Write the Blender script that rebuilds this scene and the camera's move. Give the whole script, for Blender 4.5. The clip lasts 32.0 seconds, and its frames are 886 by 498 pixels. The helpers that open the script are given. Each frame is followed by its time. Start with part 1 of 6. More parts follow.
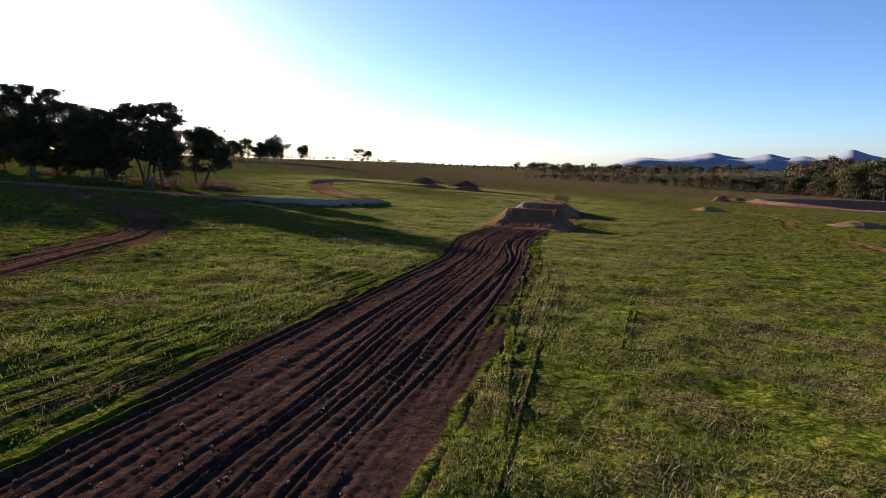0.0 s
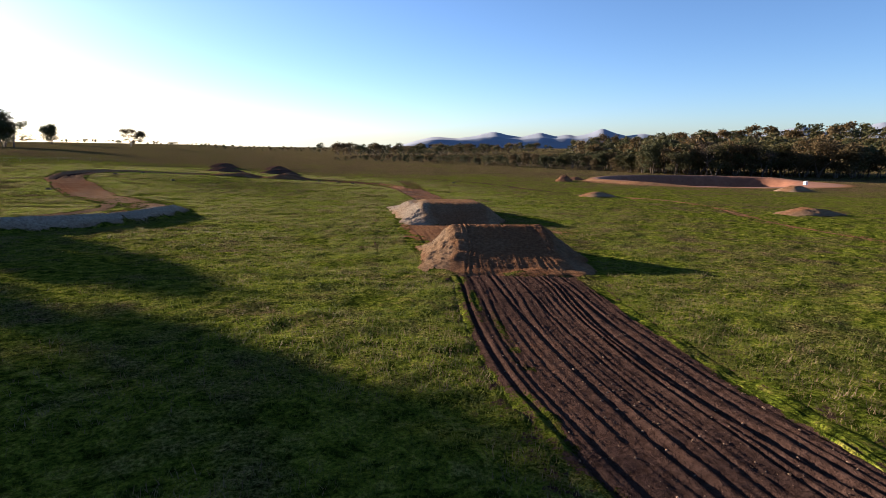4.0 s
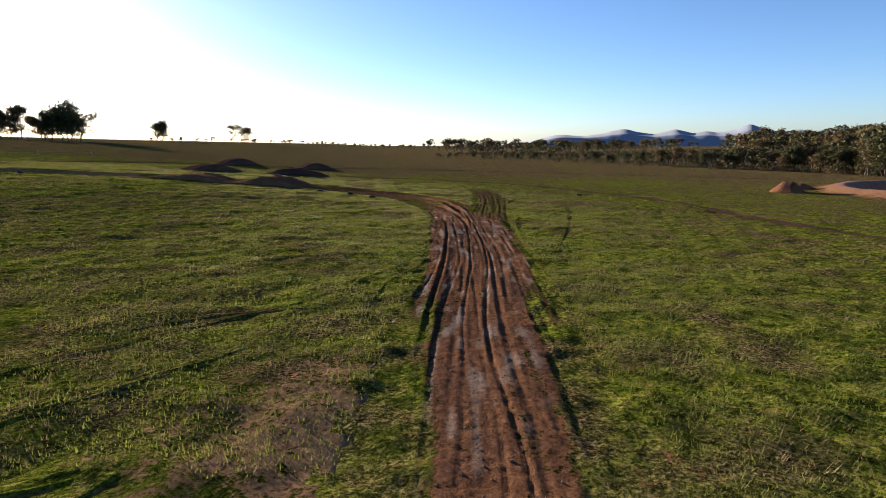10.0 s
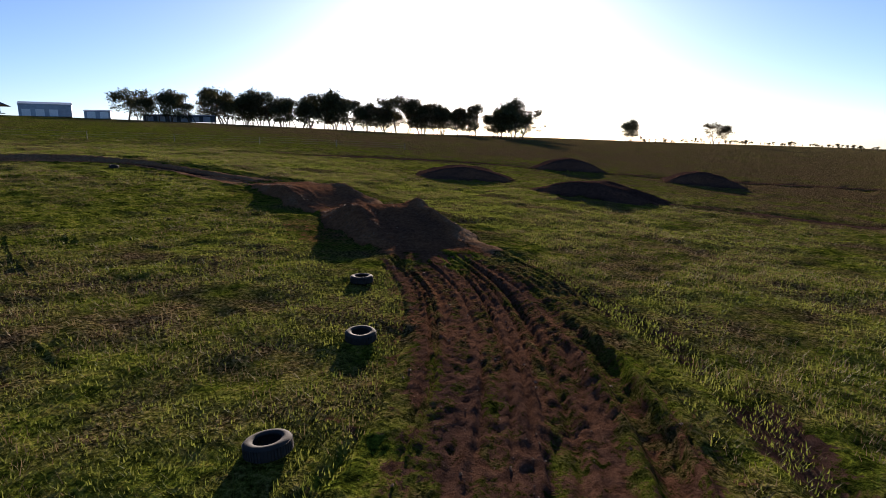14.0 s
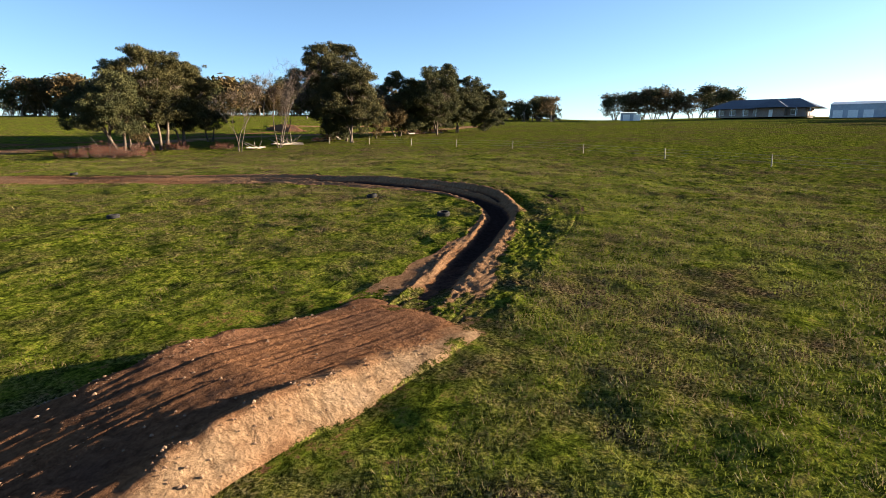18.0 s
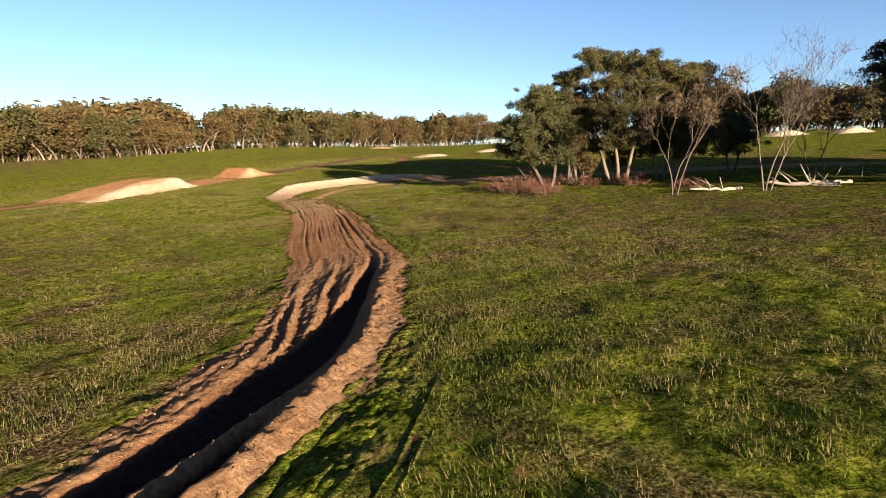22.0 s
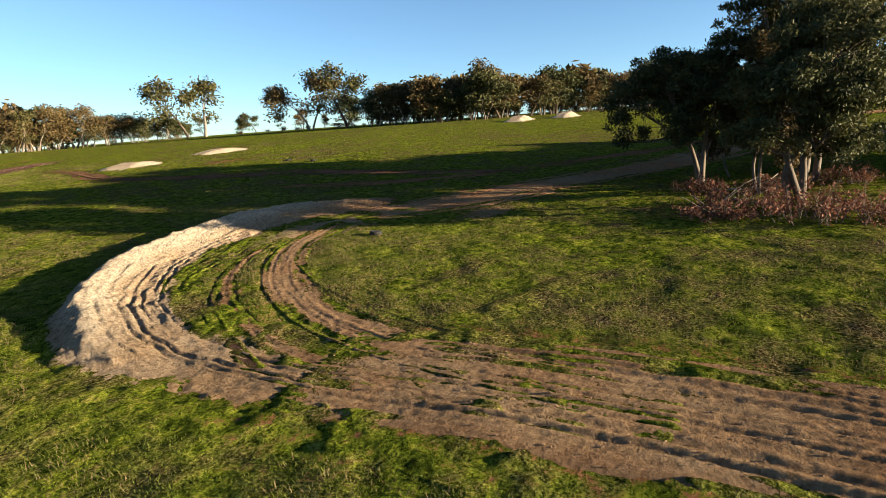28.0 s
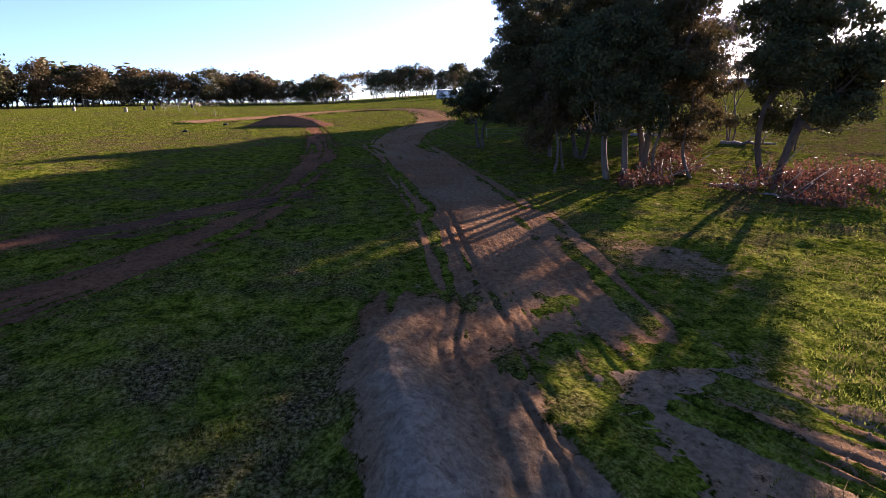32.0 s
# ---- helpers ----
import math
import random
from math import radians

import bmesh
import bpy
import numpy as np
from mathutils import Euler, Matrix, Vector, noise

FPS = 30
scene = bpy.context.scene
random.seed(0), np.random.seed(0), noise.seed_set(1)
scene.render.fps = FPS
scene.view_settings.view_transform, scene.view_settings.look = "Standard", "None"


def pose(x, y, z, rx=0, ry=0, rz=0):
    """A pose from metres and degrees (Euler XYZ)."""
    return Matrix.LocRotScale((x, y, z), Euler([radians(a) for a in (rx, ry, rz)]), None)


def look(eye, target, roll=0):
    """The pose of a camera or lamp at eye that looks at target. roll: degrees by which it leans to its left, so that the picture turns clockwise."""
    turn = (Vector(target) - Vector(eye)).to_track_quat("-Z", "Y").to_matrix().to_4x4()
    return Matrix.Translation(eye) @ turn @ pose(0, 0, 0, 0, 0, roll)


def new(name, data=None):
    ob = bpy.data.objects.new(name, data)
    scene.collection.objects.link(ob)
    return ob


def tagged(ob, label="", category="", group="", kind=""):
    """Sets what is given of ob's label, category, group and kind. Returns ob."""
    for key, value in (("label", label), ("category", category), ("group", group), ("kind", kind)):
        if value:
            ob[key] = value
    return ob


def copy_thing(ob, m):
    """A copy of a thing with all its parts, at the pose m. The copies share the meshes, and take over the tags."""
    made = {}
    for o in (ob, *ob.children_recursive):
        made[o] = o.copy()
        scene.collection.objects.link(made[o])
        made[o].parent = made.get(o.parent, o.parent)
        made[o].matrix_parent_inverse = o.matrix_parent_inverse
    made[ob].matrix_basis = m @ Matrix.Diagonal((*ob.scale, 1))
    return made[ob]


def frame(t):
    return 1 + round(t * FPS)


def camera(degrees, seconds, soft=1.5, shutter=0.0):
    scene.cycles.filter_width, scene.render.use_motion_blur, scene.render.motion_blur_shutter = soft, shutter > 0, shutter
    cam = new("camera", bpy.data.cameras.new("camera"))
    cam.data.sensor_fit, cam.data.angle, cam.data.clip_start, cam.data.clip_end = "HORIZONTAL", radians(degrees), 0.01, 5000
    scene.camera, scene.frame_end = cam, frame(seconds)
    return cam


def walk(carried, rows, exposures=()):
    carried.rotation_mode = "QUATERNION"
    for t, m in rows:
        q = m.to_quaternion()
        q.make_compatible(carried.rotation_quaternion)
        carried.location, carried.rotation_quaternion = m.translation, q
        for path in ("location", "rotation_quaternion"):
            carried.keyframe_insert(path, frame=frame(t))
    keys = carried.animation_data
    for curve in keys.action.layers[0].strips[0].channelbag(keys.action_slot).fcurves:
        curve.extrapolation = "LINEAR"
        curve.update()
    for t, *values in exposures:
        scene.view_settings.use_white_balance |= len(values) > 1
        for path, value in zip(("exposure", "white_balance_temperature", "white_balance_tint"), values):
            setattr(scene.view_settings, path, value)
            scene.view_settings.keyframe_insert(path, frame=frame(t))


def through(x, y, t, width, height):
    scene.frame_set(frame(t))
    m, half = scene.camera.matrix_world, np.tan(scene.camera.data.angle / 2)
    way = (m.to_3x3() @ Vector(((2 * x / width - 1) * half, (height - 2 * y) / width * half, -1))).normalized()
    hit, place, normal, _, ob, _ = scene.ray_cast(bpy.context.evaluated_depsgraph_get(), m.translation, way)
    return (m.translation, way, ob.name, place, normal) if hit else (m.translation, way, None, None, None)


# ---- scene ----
cam = camera(77.04, 32.0, 0.55)
PATH = [
    (0, pose(0.00, -0.00, 6.83, 80.62, -0.57, 0.09)),
    (0.5, pose(-0.50, 3.12, 6.77, 80.79, -0.58, -2.68)),
    (1, pose(-1.55, 6.29, 6.72, 80.88, -0.50, -4.37)),
    (1.5, pose(-2.97, 9.30, 6.72, 80.97, -0.43, -8.53)),
    (1.6, pose(-3.24, 9.90, 6.71, 80.95, -0.41, -9.28)),
    (1.7, pose(-3.51, 10.51, 6.70, 80.45, -0.40, -10.18)),
    (1.8, pose(-3.79, 11.11, 6.69, 79.00, -0.39, -11.88)),
    (1.9, pose(-4.06, 11.71, 6.68, 78.50, -0.37, -12.87)),
    (2, pose(-4.34, 12.32, 6.67, 78.48, -0.36, -14.09)),
    (2.5, pose(-5.24, 16.03, 6.55, 78.58, -0.35, -18.75)),
    (3, pose(-5.84, 20.22, 6.52, 78.64, -0.25, -19.85)),
    (3.5, pose(-5.63, 24.56, 6.56, 78.68, -0.22, -20.29)),
    (5.5, pose(1.06, 44.84, 5.70, 79.16, 0.08, -20.59)),
    (6, pose(2.83, 49.27, 5.57, 78.65, 0.10, -20.46)),
    (6.5, pose(4.42, 53.43, 5.50, 78.53, 0.11, -20.43)),
    (7, pose(5.98, 57.21, 5.43, 78.53, 0.12, -19.81)),
    (7.5, pose(7.68, 61.40, 5.29, 78.50, 0.15, -19.80)),
    (8, pose(9.58, 65.85, 4.98, 78.46, 0.22, -18.83)),
    (8.5, pose(11.60, 70.50, 4.67, 78.41, 0.32, -16.87)),
    (9, pose(13.52, 75.43, 4.34, 78.43, 0.35, -14.23)),
    (9.5, pose(15.87, 80.96, 3.62, 78.59, 0.41, -11.01)),
    (10, pose(17.83, 86.99, 3.25, 78.68, 0.29, -8.04)),
    (10.5, pose(19.57, 93.04, 3.04, 78.72, 0.28, -6.62)),
    (11, pose(21.32, 99.73, 2.88, 78.76, 0.32, -4.40)),
    (11.5, pose(22.90, 107.21, 2.67, 78.77, 0.36, -2.93)),
    (12, pose(24.20, 114.18, 2.41, 78.87, 0.27, 0.68)),
    (12.5, pose(25.16, 120.79, 2.24, 78.92, 0.34, 9.43)),
    (13, pose(25.62, 128.76, 1.93, 78.95, 0.41, 16.11)),
    (13.5, pose(25.60, 135.69, 1.69, 79.04, 0.24, 28.21)),
    (14, pose(25.05, 141.87, 1.42, 79.07, -0.00, 39.68)),
    (14.5, pose(24.85, 147.87, 1.55, 78.80, -0.35, 48.10)),
    (16.5, pose(18.72, 165.71, 2.56, 78.60, -0.61, 98.97)),
    (17, pose(14.19, 169.06, 2.93, 78.57, -0.58, 106.06)),
    (17.5, pose(9.49, 171.19, 3.31, 78.59, -0.54, 112.17)),
    (18, pose(4.79, 172.45, 3.63, 78.58, -0.35, 116.67)),
    (18.5, pose(-1.03, 173.29, 3.98, 78.67, -0.18, 122.46)),
    (19, pose(-6.83, 173.44, 4.27, 78.78, 0.00, 128.89)),
    (19.5, pose(-11.87, 173.19, 4.51, 78.87, 0.07, 136.50)),
    (20, pose(-17.73, 172.24, 4.69, 79.06, -0.06, 146.75)),
    (20.5, pose(-24.03, 170.18, 4.57, 79.47, 0.17, 161.75)),
    (21, pose(-28.76, 167.81, 4.44, 79.78, -0.44, 175.36)),
    (21.5, pose(-32.76, 165.27, 4.64, 79.88, -0.42, -178.58)),
    (22, pose(-36.57, 160.84, 5.39, 79.66, -0.03, -175.89)),
    (22.5, pose(-38.41, 156.76, 5.69, 79.67, 0.13, -173.33)),
    (23, pose(-38.79, 152.78, 5.97, 79.68, 0.35, -172.56)),
    (23.5, pose(-37.78, 148.53, 6.14, 79.72, 0.61, -172.06)),
    (24, pose(-35.29, 144.07, 6.26, 79.77, 0.88, -172.34)),
    (24.5, pose(-31.86, 140.40, 6.27, 79.81, 1.07, -173.24)),
    (25, pose(-28.06, 137.49, 6.28, 79.75, 1.67, -173.96)),
    (25.5, pose(-23.49, 133.70, 6.41, 79.53, 2.34, 177.49)),
    (26, pose(-19.70, 129.42, 6.63, 79.37, 2.68, 171.56)),
    (26.5, pose(-16.73, 125.59, 7.01, 79.02, 3.54, 165.81)),
    (28.5, pose(-7.32, 107.60, 5.13, 78.51, 2.00, 136.12)),
    (29, pose(-6.58, 102.30, 4.94, 78.36, 2.08, 130.51)),
    (29.5, pose(-6.43, 95.94, 5.08, 77.85, 2.43, 118.99)),
    (30, pose(-6.84, 90.61, 5.24, 77.32, 2.76, 107.38)),
    (30.5, pose(-8.00, 84.72, 5.41, 76.56, 2.90, 92.44)),
    (31, pose(-10.35, 79.36, 5.56, 76.16, 2.94, 81.77)),
    (31.5, pose(-13.33, 75.57, 5.88, 75.96, 2.89, 76.57)),
    (32, pose(-17.29, 73.24, 6.04, 75.92, 3.00, 74.26)),
]
EXPOSURES = [(0, 2.04, 6000, 20), (3, 2.1, 6100, 18), (6, 2.17, 6300, 16), (9, 2.12, 6200, 16), (11, 2.02, 6200, 16), (13, 1.67, 6200, 20), (14.5, 1.72, 6200, 20), (17, 2.42, 6600, 12), (19, 2.62, 7000, 10),
             (21, 2.47, 7200, 12), (23, 2.22, 7200, 13), (26, 2.22, 7300, 13), (29, 2.62, 7000, 0), (30, 2.72, 7000, 0), (31, 2.82, 6600, 12), (32, 2.97, 6300, 34)]
walk(cam, PATH, EXPOSURES)

# ---------------------------------------------------------------- light
SUN_EL, SUN_AZ = 10.0, -37.0
sun_dir = Vector((math.sin(radians(SUN_AZ)) * math.cos(radians(SUN_EL)),
                  math.cos(radians(SUN_AZ)) * math.cos(radians(SUN_EL)), math.sin(radians(SUN_EL))))
world = bpy.data.worlds.new("sky")
scene.world = world
world.use_nodes = True
wn = world.node_tree
sky = wn.nodes.new("ShaderNodeTexSky")
sky.sky_type = "NISHITA"
sky.sun_disc = False
sky.sun_elevation = radians(SUN_EL)
sky.sun_rotation = radians(SUN_AZ)
sky.altitude = 200
sky.air_density, sky.dust_density, sky.ozone_density = 0.7, 0.45, 3.0
wn.nodes["Background"].inputs[1].default_value = 0.052
wn.links.new(sky.outputs[0], wn.nodes["Background"].inputs[0])
sun = new("sun", bpy.data.lights.new("sun", "SUN"))
sun.data.energy = 5.0
sun.data.angle = radians(0.6)
sun.data.color = (1.0, 0.84, 0.64)
sun.matrix_world = look(sun_dir * 50, (0, 0, 0))


# ---------------------------------------------------------------- noise and paths
def lattice(ix, iy, seed):
    h = (ix * 374761393 + iy * 668265263 + seed * 97463) & 0xFFFFFFFF
    h = ((h ^ (h >> 13)) * 1274126177) & 0xFFFFFFFF
    return ((h ^ (h >> 16)) & 0xFFFF) / 65535.0


def vnoise(x, y, seed=0):
    """Smooth noise from 0 to 1 over arrays."""
    x, y = np.asarray(x, float), np.asarray(y, float)
    ix, iy = np.floor(x).astype(np.int64), np.floor(y).astype(np.int64)
    fx, fy = x - ix, y - iy
    fx, fy = fx * fx * (3 - 2 * fx), fy * fy * (3 - 2 * fy)
    a, b = lattice(ix, iy, seed), lattice(ix + 1, iy, seed)
    c, d = lattice(ix, iy + 1, seed), lattice(ix + 1, iy + 1, seed)
    return (a * (1 - fx) + b * fx) * (1 - fy) + (c * (1 - fx) + d * fx) * fy


def fbm(x, y, seed=0, octaves=3):
    total, amp, norm = 0.0, 1.0, 0.0
    for k in range(octaves):
        total = total + amp * vnoise(x * 2 ** k, y * 2 ** k, seed + 17 * k)
        norm += amp
        amp *= 0.5
    return total / norm


def smooth(a, b, v):
    t = np.clip((np.asarray(v, float) - a) / (b - a), 0, 1)
    return t * t * (3 - 2 * t)


GROUND = (-1.293, -8.413, -2.249, -0.049, 1.204, -0.51, -6.212, -3.03, 1.609, 3.011, -0.482, -1.154, -0.293, 1.475, 1.096, 0.001, -1.903)
GROW, TABLE_Z = 1.165, -2.150
HILLS = ((75, -75, 5.2, 75, 80), (620, 470, 24, 150, 210), (900, 150, 22, 260, 260), (420, 640, 8, 160, 120))


def ground(x, y):
    """Height of the plain land, without track or mounds: one form round the straights, stretched about the table mounds on the western side."""
    x, y = np.asarray(x, float), np.asarray(y, float)
    west = np.maximum(smooth(9, -3, x) * smooth(48, 68, y), np.maximum(smooth(-48, -80, x), smooth(-10, -40, y)) * smooth(330, 260, y))
    west = west * smooth(186, 176, y) + np.where(y > 176, smooth(-48, -80, x) * smooth(330, 260, y) * smooth(176, 186, y), 0)
    far = TABLE_Z + GROW * (land(x / GROW, 163 + (y - 163) / GROW) - TABLE_Z)
    return land(x, y) * (1 - west) + far * west + turf(x, y)


def land(x, y):
    x, y = np.asarray(x, float), np.asarray(y, float)
    u, w = np.tanh(x / 260), np.tanh((y - 100) / 260)
    p, q = np.tanh(x / 60), np.tanh((y - 100) / 60)
    terms = (1 + 0 * u, u, w, u * w, u * u, w * w, u ** 3, w ** 3, u * u * w, u * w * w, p, q, p * q, p * p, q * q, p * p * q, p * q * q)
    z = sum(c * t for c, t in zip(GROUND, terms))
    for hx, hy, h, sx, sy in HILLS:
        z = z + h * np.exp(-((x - hx) / sx) ** 2 - ((y - hy) / sy) ** 2)
    z = z - 0.0115 * np.maximum(np.hypot(x, y - 100) - 500, 0) * smooth(150, 600, y)
    near = np.exp(-((x / 140) ** 2 + ((y - 95) / 160) ** 2) ** 2)
    return z + near * 0.22 * (fbm(x / 7, y / 7, 3) - 0.5)


def turf(x, y):
    """The small unevenness of the grazed turf, which the tracks have worn away."""
    near = np.exp(-((x / 140) ** 2 + ((y - 95) / 160) ** 2) ** 2)
    return near * (0.17 * (fbm(x / 1.3, y / 1.3, 5, 2) - 0.5) + 0.08 * (vnoise(x / 0.55, y / 0.55, 6) - 0.5))


def gz(x, y):
    return float(ground(x, y))


def curve(points, step):
    """Points of a smooth line through the given ones, with the way along it and the length so far."""
    p = np.array(points, float)
    p = np.vstack([2 * p[0] - p[1], p, 2 * p[-1] - p[-2]])
    out = []
    for k in range(1, len(p) - 2):
        n = max(2, int(np.linalg.norm(p[k + 1] - p[k]) / step))
        t = np.linspace(0, 1, n, endpoint=False)[:, None]
        out.append(0.5 * (2 * p[k] + (p[k + 1] - p[k - 1]) * t + (2 * p[k - 1] - 5 * p[k] + 4 * p[k + 1] - p[k + 2]) * t ** 2
                          + (3 * p[k] - p[k - 1] - 3 * p[k + 1] + p[k + 2]) * t ** 3))
    q = np.vstack(out + [p[-2:-1]])
    way = np.gradient(q, axis=0)
    way /= np.linalg.norm(way, axis=1, keepdims=True)
    s = np.r_[0, np.cumsum(np.linalg.norm(np.diff(q, axis=0), axis=1))]
    return q, way, s


def beside(points, x, y):
    """Distance from a line, signed (right is plus), and the length along it, for arrays of places."""
    q, way, s = curve(points, 1.2)
    best, side, along = np.full(x.shape, 1e9), np.zeros(x.shape), np.zeros(x.shape)
    for k in range(len(q) - 1):
        a, ab = q[k], q[k + 1] - q[k]
        t = np.clip(((x - a[0]) * ab[0] + (y - a[1]) * ab[1]) / (ab @ ab), 0, 1)
        dx, dy = x - a[0] - t * ab[0], y - a[1] - t * ab[1]
        d = np.hypot(dx, dy)
        hit = d < best
        best = np.where(hit, d, best)
        side = np.where(hit, np.sign(dx * ab[1] - dy * ab[0]) * d, side)
        along = np.where(hit, s[k] + t * (s[k + 1] - s[k]), along)
    return best, side, along


# ---------------------------------------------------------------- materials
def material(name):
    m = bpy.data.materials.new(name)
    m.use_nodes = True
    return m, m.node_tree, m.node_tree.nodes["Principled BSDF"]


def node(tree, kind, **values):
    n = tree.nodes.new(kind)
    for key, value in values.items():
        if key in n.inputs:
            n.inputs[key].default_value = value
    return n


def noise_of(tree, scale, detail=4.0, rough=0.6, vector=None, distortion=0.0):
    n = node(tree, "ShaderNodeTexNoise", Scale=scale, Detail=detail, Roughness=rough, Distortion=distortion)
    if vector is not None:
        tree.links.new(vector, n.inputs["Vector"])
    return n.outputs["Fac"]


def ramp(tree, fac, *stops):
    n = tree.nodes.new("ShaderNodeValToRGB")
    while len(n.color_ramp.elements) < len(stops):
        n.color_ramp.elements.new(0.5)
    for e, (at, colour) in zip(n.color_ramp.elements, stops):
        e.position = at
        e.color = (*colour, 1) if len(colour) == 3 else colour
    tree.links.new(fac, n.inputs[0])
    return n.outputs[0]


def mixed(tree, fac, a, b, blend="MIX"):
    n = tree.nodes.new("ShaderNodeMix")
    n.data_type, n.blend_type = "RGBA", blend
    for value, socket in ((fac, n.inputs[0]), (a, n.inputs[6]), (b, n.inputs[7])):
        if isinstance(value, (int, float)):
            socket.default_value = value
        elif isinstance(value, tuple):
            socket.default_value = (*value, 1)
        else:
            tree.links.new(value, socket)
    return n.outputs[2]


def maths(tree, op, a, b=0.0, clamp=False):
    n = tree.nodes.new("ShaderNodeMath")
    n.operation, n.use_clamp = op, clamp
    for value, socket in ((a, n.inputs[0]), (b, n.inputs[1])):
        if isinstance(value, (int, float)):
            socket.default_value = value
        else:
            tree.links.new(value, socket)
    return n.outputs[0]


def bumped(tree, bsdf, height, distance, strength=1.0):
    b = node(tree, "ShaderNodeBump", Strength=strength, Distance=distance)
    tree.links.new(height, b.inputs["Height"])
    tree.links.new(b.outputs[0], bsdf.inputs["Normal"])


def attribute(tree, name):
    n = tree.nodes.new("ShaderNodeAttribute")
    n.attribute_name = name
    return n.outputs["Fac"]


def place(tree):
    return tree.nodes.new("ShaderNodeNewGeometry").outputs["Position"]


def field_material():
    """Grazed pasture that gives way to bare soil where the attribute dirt is high."""
    m, t, b = material("pasture_and_soil")
    pos = place(t)
    big, mid = noise_of(t, 0.055, 3, 0.55, pos), noise_of(t, 0.45, 4, 0.65, pos)
    tuft, fine = noise_of(t, 2.1, 5, 0.72, pos, 0.4), noise_of(t, 11.0, 4, 0.75, pos)
    cell = node(t, "ShaderNodeTexVoronoi", Scale=3.4)
    t.links.new(pos, cell.inputs["Vector"])
    clump = maths(t, "SUBTRACT", 1.0, cell.outputs["Distance"])
    green = ramp(t, tuft, (0.38, (0.030, 0.044, 0.006)), (0.47, (0.088, 0.116, 0.013)), (0.55, (0.156, 0.182, 0.021)), (0.64, (0.250, 0.238, 0.046)))
    straw = ramp(t, fine, (0.38, (0.034, 0.024, 0.012)), (0.5, (0.096, 0.068, 0.033)), (0.62, (0.215, 0.162, 0.085)))
    dry = attribute(t, "dry")
    dryness = maths(t, "ADD", maths(t, "MULTIPLY", maths(t, "SUBTRACT", mid, 0.5), 3.6), dry)
    dryness = maths(t, "ADD", dryness, maths(t, "MULTIPLY", maths(t, "SUBTRACT", tuft, 0.5), 1.2))
    dryness = maths(t, "ADD", dryness, maths(t, "MULTIPLY", maths(t, "SUBTRACT", big, 0.5), 1.6), True)
    grass = mixed(t, dryness, green, straw)
    grass = mixed(t, 0.8, grass, ramp(t, fine, (0.38, (0.27, 0.26, 0.25)), (0.62, (1.62, 1.58, 1.55))), "MULTIPLY")
    tone = attribute(t, "tone")
    soil_tone = maths(t, "ADD", tone, maths(t, "MULTIPLY", maths(t, "SUBTRACT", mid, 0.5), 0.35))
    soil = ramp(t, soil_tone, (0.0, (0.042, 0.027, 0.024)), (0.25, (0.098, 0.057, 0.043)), (0.5, (0.245, 0.120, 0.060)),
                (0.75, (0.310, 0.205, 0.122)), (1.0, (0.400, 0.330, 0.250)))
    clod = noise_of(t, 5.5, 7, 0.74, pos, 0.3)
    soil = mixed(t, 0.7, soil, ramp(t, clod, (0.37, (0.42, 0.38, 0.37)), (0.62, (1.3, 1.3, 1.3))), "MULTIPLY")
    dirt = attribute(t, "dirt")
    edge = maths(t, "ADD", maths(t, "MULTIPLY", maths(t, "SUBTRACT", tuft, 0.5), 1.9), dirt)
    edge = maths(t, "ADD", edge, maths(t, "MULTIPLY", maths(t, "SUBTRACT", fine, 0.5), 1.2))
    edge = ramp(t, edge, (0.42, (0, 0, 0)), (0.60, (1, 1, 1)))
    t.links.new(mixed(t, edge, grass, soil), b.inputs["Base Color"])
    wet = maths(t, "MULTIPLY", attribute(t, "wet"), edge)
    t.links.new(maths(t, "SUBTRACT", 1.0, maths(t, "MULTIPLY", wet, 0.9)), b.inputs["Roughness"])
    t.links.new(maths(t, "MULTIPLY", wet, 0.4), b.inputs["Specular IOR Level"])
    b.inputs["Diffuse Roughness"].default_value = 0.35
    relief = maths(t, "ADD", maths(t, "MULTIPLY", tuft, 2.3), maths(t, "MULTIPLY", fine, 0.6))
    relief = maths(t, "ADD", relief, maths(t, "MULTIPLY", clump, 0.8))
    relief = mixed(t, edge, relief, maths(t, "MULTIPLY", clod, 1.1))
    crumbs = node(t, "ShaderNodeTexVoronoi", Scale=15.0, Randomness=1.0)
    t.links.new(pos, crumbs.inputs["Vector"])
    grit = maths(t, "ADD", maths(t, "MULTIPLY", crumbs.outputs["Distance"], -0.10), maths(t, "MULTIPLY", noise_of(t, 34.0, 3, 0.7, pos), 0.10))
    relief = maths(t, "ADD", relief, maths(t, "MULTIPLY", grit, edge))
    bumped(t, b, relief, 0.34, 1.0)
    return m


